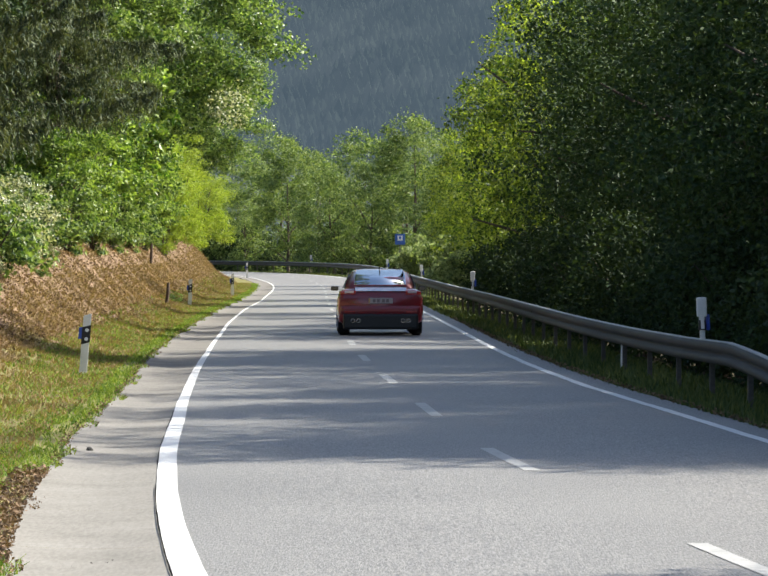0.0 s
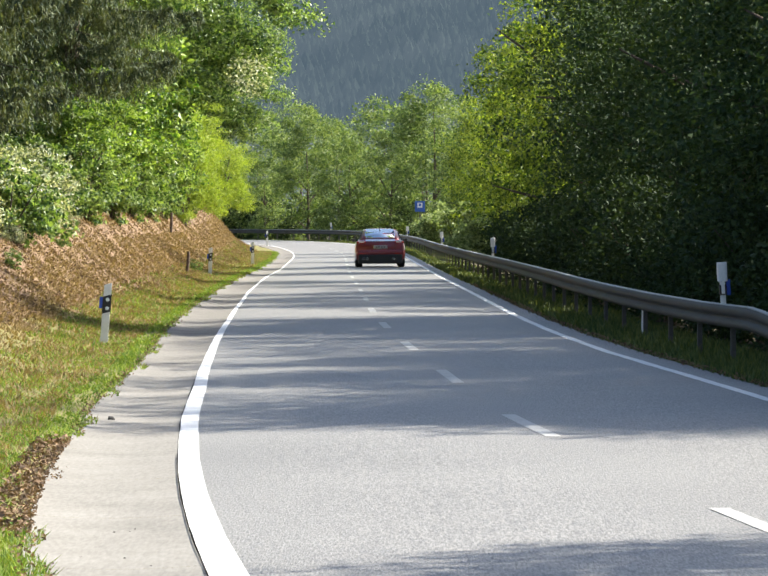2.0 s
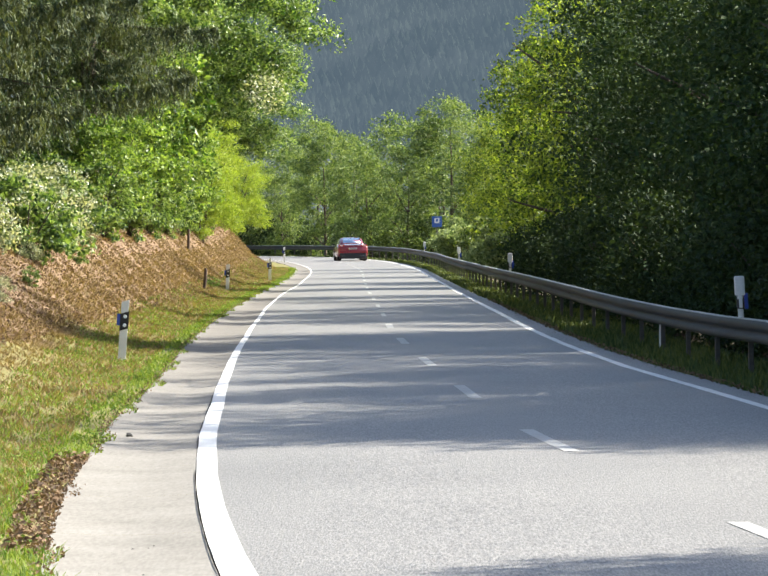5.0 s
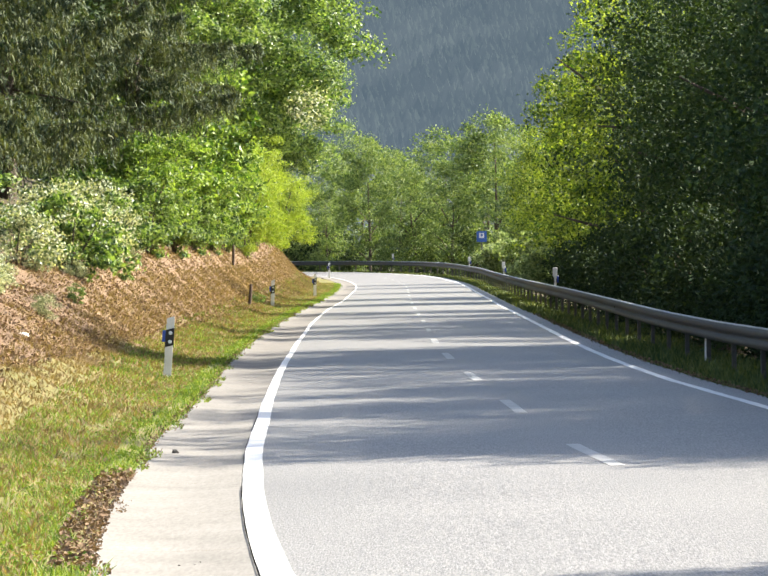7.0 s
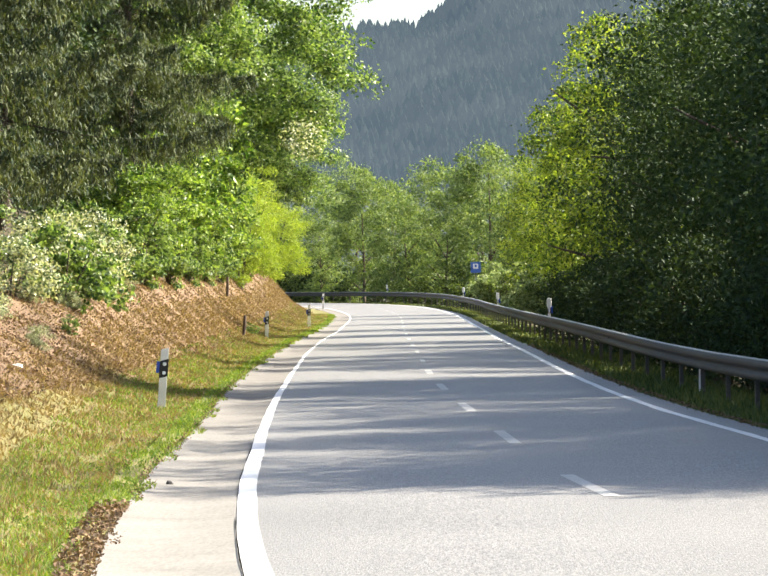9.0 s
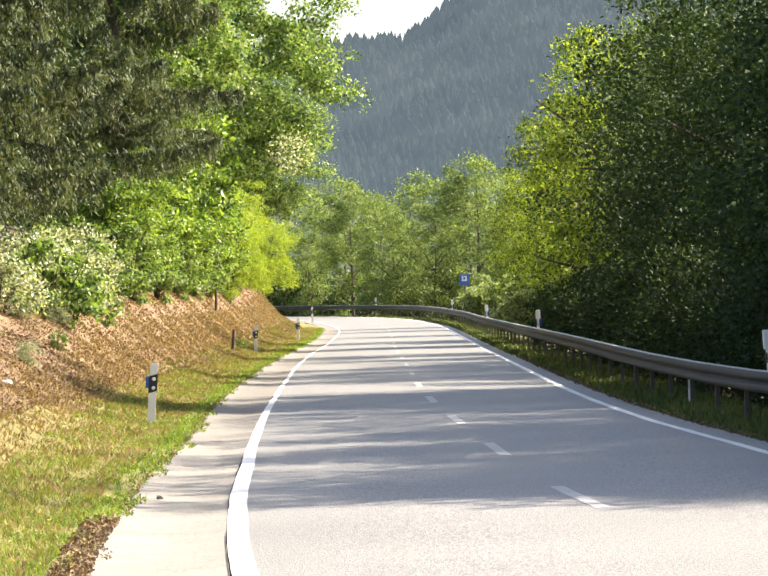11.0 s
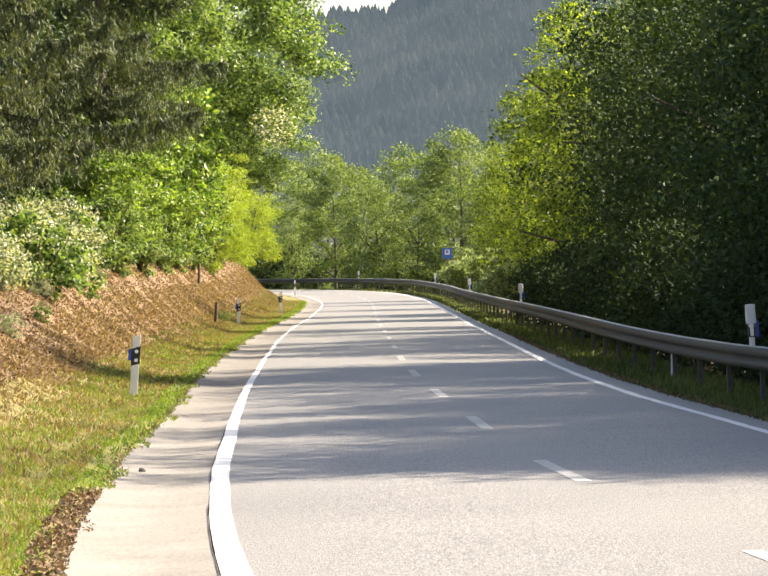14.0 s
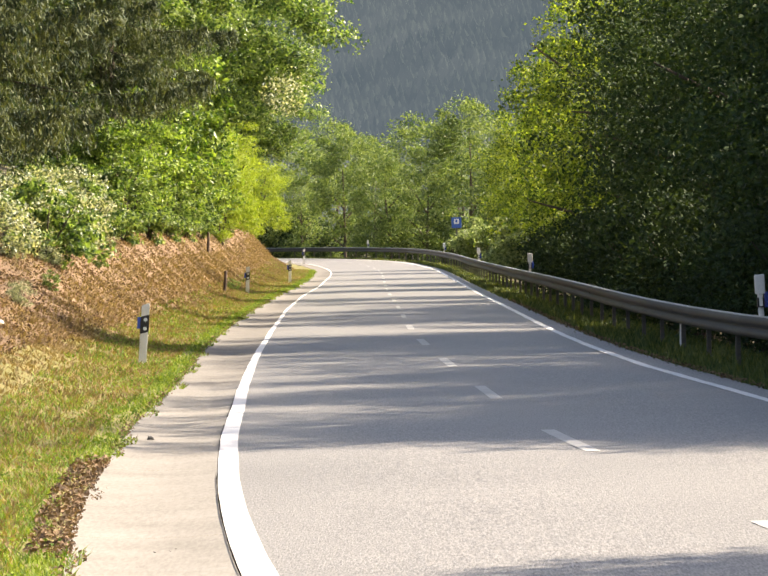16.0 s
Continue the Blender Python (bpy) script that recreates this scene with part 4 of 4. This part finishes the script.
def hill_z(x, d):
    ridge = 2.0 + 2500 * (495 + 0.31 * (x / 2500 * 8961 + 784 - 560)) / 8961
    ridge = np.clip(ridge, 60, 330) + 5 * np.sin(x * 0.05)
    u = np.clip((d - 1500) / 1000, 0, 1)
    return ridge * (u * 0.9 + 0.1 * u**2) - 4 + 3 * np.sin(x * 0.08 + d * 0.01) - np.clip(d - 2500, 0, 1e4) * 0.15


idx = np.arange(70 * 70).reshape(70, 70)
quads = np.stack([idx[:-1, :-1], idx[1:, :-1], idx[1:, 1:], idx[:-1, 1:]], -1).reshape(-1, 4)
hill = tagged(new("hill_backdrop", quick_mesh("hill_backdrop", np.stack([HX, HD, hill_z(HX, HD)], -1).reshape(-1, 3), quads, HILL_HAZE_GLOW, True)), "distant wooded hillside glowing blue-grey as haze", "hill", kind="structure")
rng = np.random.default_rng(101)
N = 10000
tx, td = rng.uniform(-150, 170, N), 1800 + 740 * rng.uniform(0, 1, N) ** 0.8
th = rng.uniform(5, 13, N)
rad = th * rng.uniform(0.2, 0.36, N)
tz = hill_z(tx, td)
SIDES = 7
co, fa = [], []
ang = np.arange(SIDES) * 2 * math.pi / SIDES
for k, (zl, zh, rl) in enumerate(((0.0, 0.55, 1.0), (0.3, 0.8, 0.75), (0.58, 1.0, 0.5))):
    base = np.stack([tx[:, None] + rad[:, None] * rl * np.cos(ang) * rng.uniform(0.5, 1.5, (N, SIDES)), td[:, None] + rad[:, None] * rl * np.sin(ang),
                     (tz + th * zl)[:, None] + th[:, None] * rng.uniform(-0.14, 0.14, (N, SIDES))], -1)
    top = np.stack([tx, td, tz + th * zh], -1)[:, None, :]
    co.append(np.concatenate([base, top], 1).reshape(-1, 3))
    start = np.arange(N)[:, None, None] * (SIDES + 1) + k * N * (SIDES + 1)
    j = np.arange(SIDES)
    tri = np.stack([j, (j + 1) % SIDES, np.full(SIDES, SIDES)], -1)[None]
    fa.append((start + tri).reshape(-1, 3))
tagged(new("far_woods", quick_mesh("far_woods", np.concatenate(co), np.concatenate(fa), HILL_TREE_HAZE_GLOW)), "distant conifer wood covering the hillside, glowing as haze", "forest", kind="stuff")


# ---- the red car ----
def loft(sections, name, material, close=True):
    """A skin through equal rings, each a list of places."""
    k = len(sections[0])
    co = [p for sec in sections for p in sec]
    bm = bmesh.new()
    vs = [bm.verts.new(p) for p in co]
    for i in range(len(sections) - 1):
        for j in range(k if close else k - 1):
            a, b = i * k + j, i * k + (j + 1) % k
            bm.faces.new((vs[a], vs[b], vs[b + k], vs[a + k]))
    if close:
        bm.faces.new(vs[:k][::-1])
        bm.faces.new(vs[-k:])
    bmesh.ops.recalc_face_normals(bm, faces=bm.faces)
    return bm


def body_ring(y, half, low, belt, round_r=0.12):
    """A car-body section at y: sill, bulging flank, shoulder, flat top."""
    pts = [(half * 0.86, low), (half * 0.97, low + 0.08), (half, low + (belt - low) * 0.42), (half * 0.985, low + (belt - low) * 0.75), (half * 0.93, belt - 0.03), (half * 0.8, belt + 0.012), (half * 0.4, belt + 0.03)]
    return [(x, y, z) for x, z in pts] + [(-x, y, z) for x, z in pts[::-1]]


def cabin_ring(y, half_low, half_top, zl, zt):
    pts = [(half_low, zl), (half_low * 0.6 + half_top * 0.4, zl + (zt - zl) * 0.45), (half_top, zl + (zt - zl) * 0.88), (half_top * 0.8, zt), (half_top * 0.35, zt + 0.015)]
    return [(x, y, z) for x, z in pts] + [(-x, y, z) for x, z in pts[::-1]]


def build_car():
    car = thing("car", Matrix(), "shiny red fastback car with a rear spoiler driving away", "car")
    # y forward; the rear bumper stands at y = 0
    rings = [body_ring(0.0, 0.85, 0.3, 0.9), body_ring(0.05, 0.9, 0.24, 0.96), body_ring(0.18, 0.915, 0.24, 0.99), body_ring(0.6, 0.935, 0.22, 1.0), body_ring(1.1, 0.94, 0.21, 0.985), body_ring(2.4, 0.925, 0.2, 0.95),
             body_ring(3.6, 0.92, 0.21, 0.9), body_ring(4.3, 0.9, 0.23, 0.8), body_ring(4.65, 0.82, 0.28, 0.68), body_ring(4.78, 0.68, 0.34, 0.58)]
    body = part("body", loft(rings, "body", CAR_RED), CAR_RED, car, smooth=True)
    cab = [cabin_ring(0.42, 0.68, 0.6, 0.97, 1.03), cabin_ring(0.9, 0.76, 0.62, 0.97, 1.24), cabin_ring(1.5, 0.79, 0.62, 0.97, 1.395), cabin_ring(2.2, 0.79, 0.63, 0.95, 1.425), cabin_ring(2.8, 0.78, 0.62, 0.93, 1.37), cabin_ring(3.3, 0.76, 0.6, 0.91, 1.12), cabin_ring(3.6, 0.74, 0.58, 0.88, 0.92)]
    part("roof", loft(cab, "roof", CAR_RED), CAR_RED, car, "red roof and pillars", smooth=True)
    bm = bmesh.new()
    def panel(pts, thick):
        vs = [bm.verts.new(p) for p in pts]
        f = bm.faces.new(vs)
        got = bmesh.ops.extrude_face_region(bm, geom=[f])
        bmesh.ops.translate(bm, verts=[v for v in got["geom"] if isinstance(v, bmesh.types.BMVert)], vec=thick)
        bmesh.ops.recalc_face_normals(bm, faces=bm.faces)
    panel([(-0.56, 0.47, 1.052), (0.56, 0.47, 1.052), (0.55, 0.9, 1.262), (0.5, 1.42, 1.395), (-0.5, 1.42, 1.395), (-0.55, 0.9, 1.262)], (0, -0.012, 0.02))
    for f in bm.faces:
        f.smooth = True
    part("rear_window", bm, REAR_GLASS, car, "dark sloping rear window")
    for sx in (1, -1):
        bm = bmesh.new()
        panel([(sx * 0.775, 1.0, 1.03), (sx * 0.79, 3.2, 0.99), (sx * 0.66, 2.7, 1.31), (sx * 0.66, 1.5, 1.33)], (sx * 0.012, 0, 0.004))
        part("side_window", bm, CAR_GLASS, car, "dark side window")
    bm = bmesh.new()
    box(bm, 0, 0.2, 1.075, 1.16, 0.26, 0.035, 0.014, Matrix.Rotation(radians(-6), 4, "X"))
    for sx in (-0.5, 0.5):
        box(bm, sx, 0.24, 1.03, 0.06, 0.14, 0.09, 0.01)
    part("spoiler", bm, CAR_RED, car, "raised red rear spoiler")
    # Pale strip added as the reflection along the spoiler's upper face.
    part("spoiler_lip", box(bmesh.new(), 0, 0.035, 1.01, 1.1, 0.13, 0.012, 0.004, Matrix.Rotation(radians(42), 4, "X")), CAR_SKY_GLINT, car, "upper face of the spoiler with painted sky reflection")
    # Black block fills the gap and stands for the shade in it.
    part("spoiler_shade", box(bmesh.new(), 0, 0.2, 1.02, 1.06, 0.06, 0.05, 0.008), CAR_BLACK, car, "black block for the shade under the spoiler")
    part("bumper", box(bmesh.new(), 0, 0.04, 0.56, 1.74, 0.16, 0.2, 0.07), CAR_RED, car, smooth=False)
    part("diffuser", box(bmesh.new(), 0, 0.03, 0.31, 1.62, 0.2, 0.34, 0.05), CAR_BLACK, car, "black lower rear panel")
    part("underside", box(bmesh.new(), 0, 2.3, 0.22, 1.5, 4.2, 0.12, 0.03), CAR_BLACK, car)
    for sx in (1, -1):
        bm = box(bmesh.new(), sx * 0.70, 0.045, 0.93, 0.34, 0.1, 0.085, 0.025, Matrix.Rotation(radians(sx * 12), 4, "Z"))
        lamp = part("tail_light", bm, CAR_LAMP, car, "red tail light")
        part("lens", box(bmesh.new(), sx * 0.68, -0.008, 0.945, 0.2, 0.02, 0.055, 0.008, Matrix.Rotation(radians(sx * 12), 4, "Z")), CAR_LAMP_CLEAR, lamp, "clear lamp lens")
        part("reflector", box(bmesh.new(), sx * 0.66, -0.045, 0.52, 0.22, 0.02, 0.03, 0.006), CAR_LAMP, car, "small red reflector strip")
        bm = box(bmesh.new(), sx * 0.97, 2.95, 1.0, 0.17, 0.1, 0.1, 0.03)
        mirror = part("mirror", bm, CAR_BLACK, car, "black door mirror")
        part("mirror_glass", box(bmesh.new(), sx * 0.97, 2.897, 1.0, 0.12, 0.006, 0.065, 0.002), CAR_GLASS, mirror)
        for dx in (0.48, 0.6):
            bm = bmesh.new()
            bmesh.ops.create_cone(bm, cap_ends=True, segments=16, radius1=0.045, radius2=0.045, depth=0.18, matrix=Matrix.Translation((sx * dx, -0.02, 0.33)) @ Matrix.Rotation(radians(90), 4, "X"))
            pipe = part("exhaust_pipe", bm, CAR_CHROME, car, "chrome exhaust tip")
            bm = bmesh.new()
            bmesh.ops.create_cone(bm, cap_ends=True, segments=16, radius1=0.034, radius2=0.034, depth=0.02, matrix=Matrix.Translation((sx * dx, -0.112, 0.33)) @ Matrix.Rotation(radians(90), 4, "X"))
            part("bore", bm, CAR_BLACK, pipe)
    plate = part("number_plate", box(bmesh.new(), 0, -0.012, 0.76, 0.52, 0.02, 0.12, 0.006), PLATE, car, "pale number plate with unreadable bars")
    for i, dx in enumerate((-0.14, -0.05, 0.06, 0.15)):
        part("bar", box(bmesh.new(), dx, -0.026, 0.76, 0.06, 0.006, 0.07, 0.002), PLATE_BAR, plate)
    part("plate_end", box(bmesh.new(), -0.245, -0.026, 0.76, 0.03, 0.006, 0.11, 0.002), PLATE_END, plate)
    part("antenna", box(bmesh.new(), 0, 1.55, 1.455, 0.03, 0.16, 0.06, 0.012), CAR_BLACK, car, "dark fin antenna")
    wheels = []
    for x, y in ((-0.785, 0.92), (0.785, 0.92), (-0.785, 3.78), (0.785, 3.78)):
        w = new("wheel")
        w.parent = car
        w.empty_display_size = 0.2
        bm = bmesh.new()
        bmesh.ops.create_cone(bm, cap_ends=True, segments=32, radius1=0.335, radius2=0.335, depth=0.25, matrix=Matrix.Rotation(radians(90), 4, "Y"))
        bmesh.ops.bevel(bm, geom=[e for e in bm.edges if e.is_manifold and e.calc_face_angle() > 1], offset=0.035, segments=3, affect="EDGES")
        part("tyre", bm, RUBBER, w)
        bm = bmesh.new()
        side = 1 if x > 0 else -1
        bmesh.ops.create_cone(bm, cap_ends=True, segments=24, radius1=0.22, radius2=0.22, depth=0.01, matrix=Matrix.Translation((side * 0.124, 0, 0)) @ Matrix.Rotation(radians(90), 4, "Y"))
        for k in range(5):
            box(bm, side * 0.135, 0, 0.11, 0.02, 0.05, 0.2, 0.006, Matrix()) if k == 0 else box(bm, side * 0.135, -math.sin(k * 1.2566) * 0.11, math.cos(k * 1.2566) * 0.11, 0.02, 0.05, 0.2, 0.006, Matrix.Rotation(k * 1.2566, 4, "X"))
        part("rim", bm, RIM, w)
        wheels.append((w, x, y))
    return car, wheels


car, wheels = build_car()
# seconds, metres along the road, metres left of its centre
DRIVE = [(0.0, 94.8, -0.72), (0.5, 113.4, -0.95), (1.0, 131.2, -1.1), (1.5, 147.8, -1.2), (2.0, 162.2, -1.2), (2.5, 176.5, -1.25), (3.0, 192.0, -1.25), (3.5, 209, -1.25), (4.0, 227.5, -1.3), (4.5, 247, -1.3),
         (5.0, 267, -1.3), (5.3, 278.7, -1.3), (5.5, 285.8, -1.3), (5.8, 294.5, -1.3), (6.0, 301, -1.3), (6.3, 310.5, -1.3), (6.5, 317, -1.3), (7.0, 333, -1.3), (8.0, 366, -1.3), (10.0, 432, -1.3), (13.0, 532, -1.3), (16.0, 630, -1.3)]


def motions():
    rows = []
    for t, s, e in DRIVE:
        p = road(s, e, 0.004)
        rows.append((t, pose(p.x, p.y, p.z, 0, 0, heading(s + 1.5))))
    walk(car, rows)
    for w, x, y in wheels:
        walk(w, [(k / 10, pose(x, y, 0.335, -80.0 * k, 0, 0)) for k in range(161)])


motions()
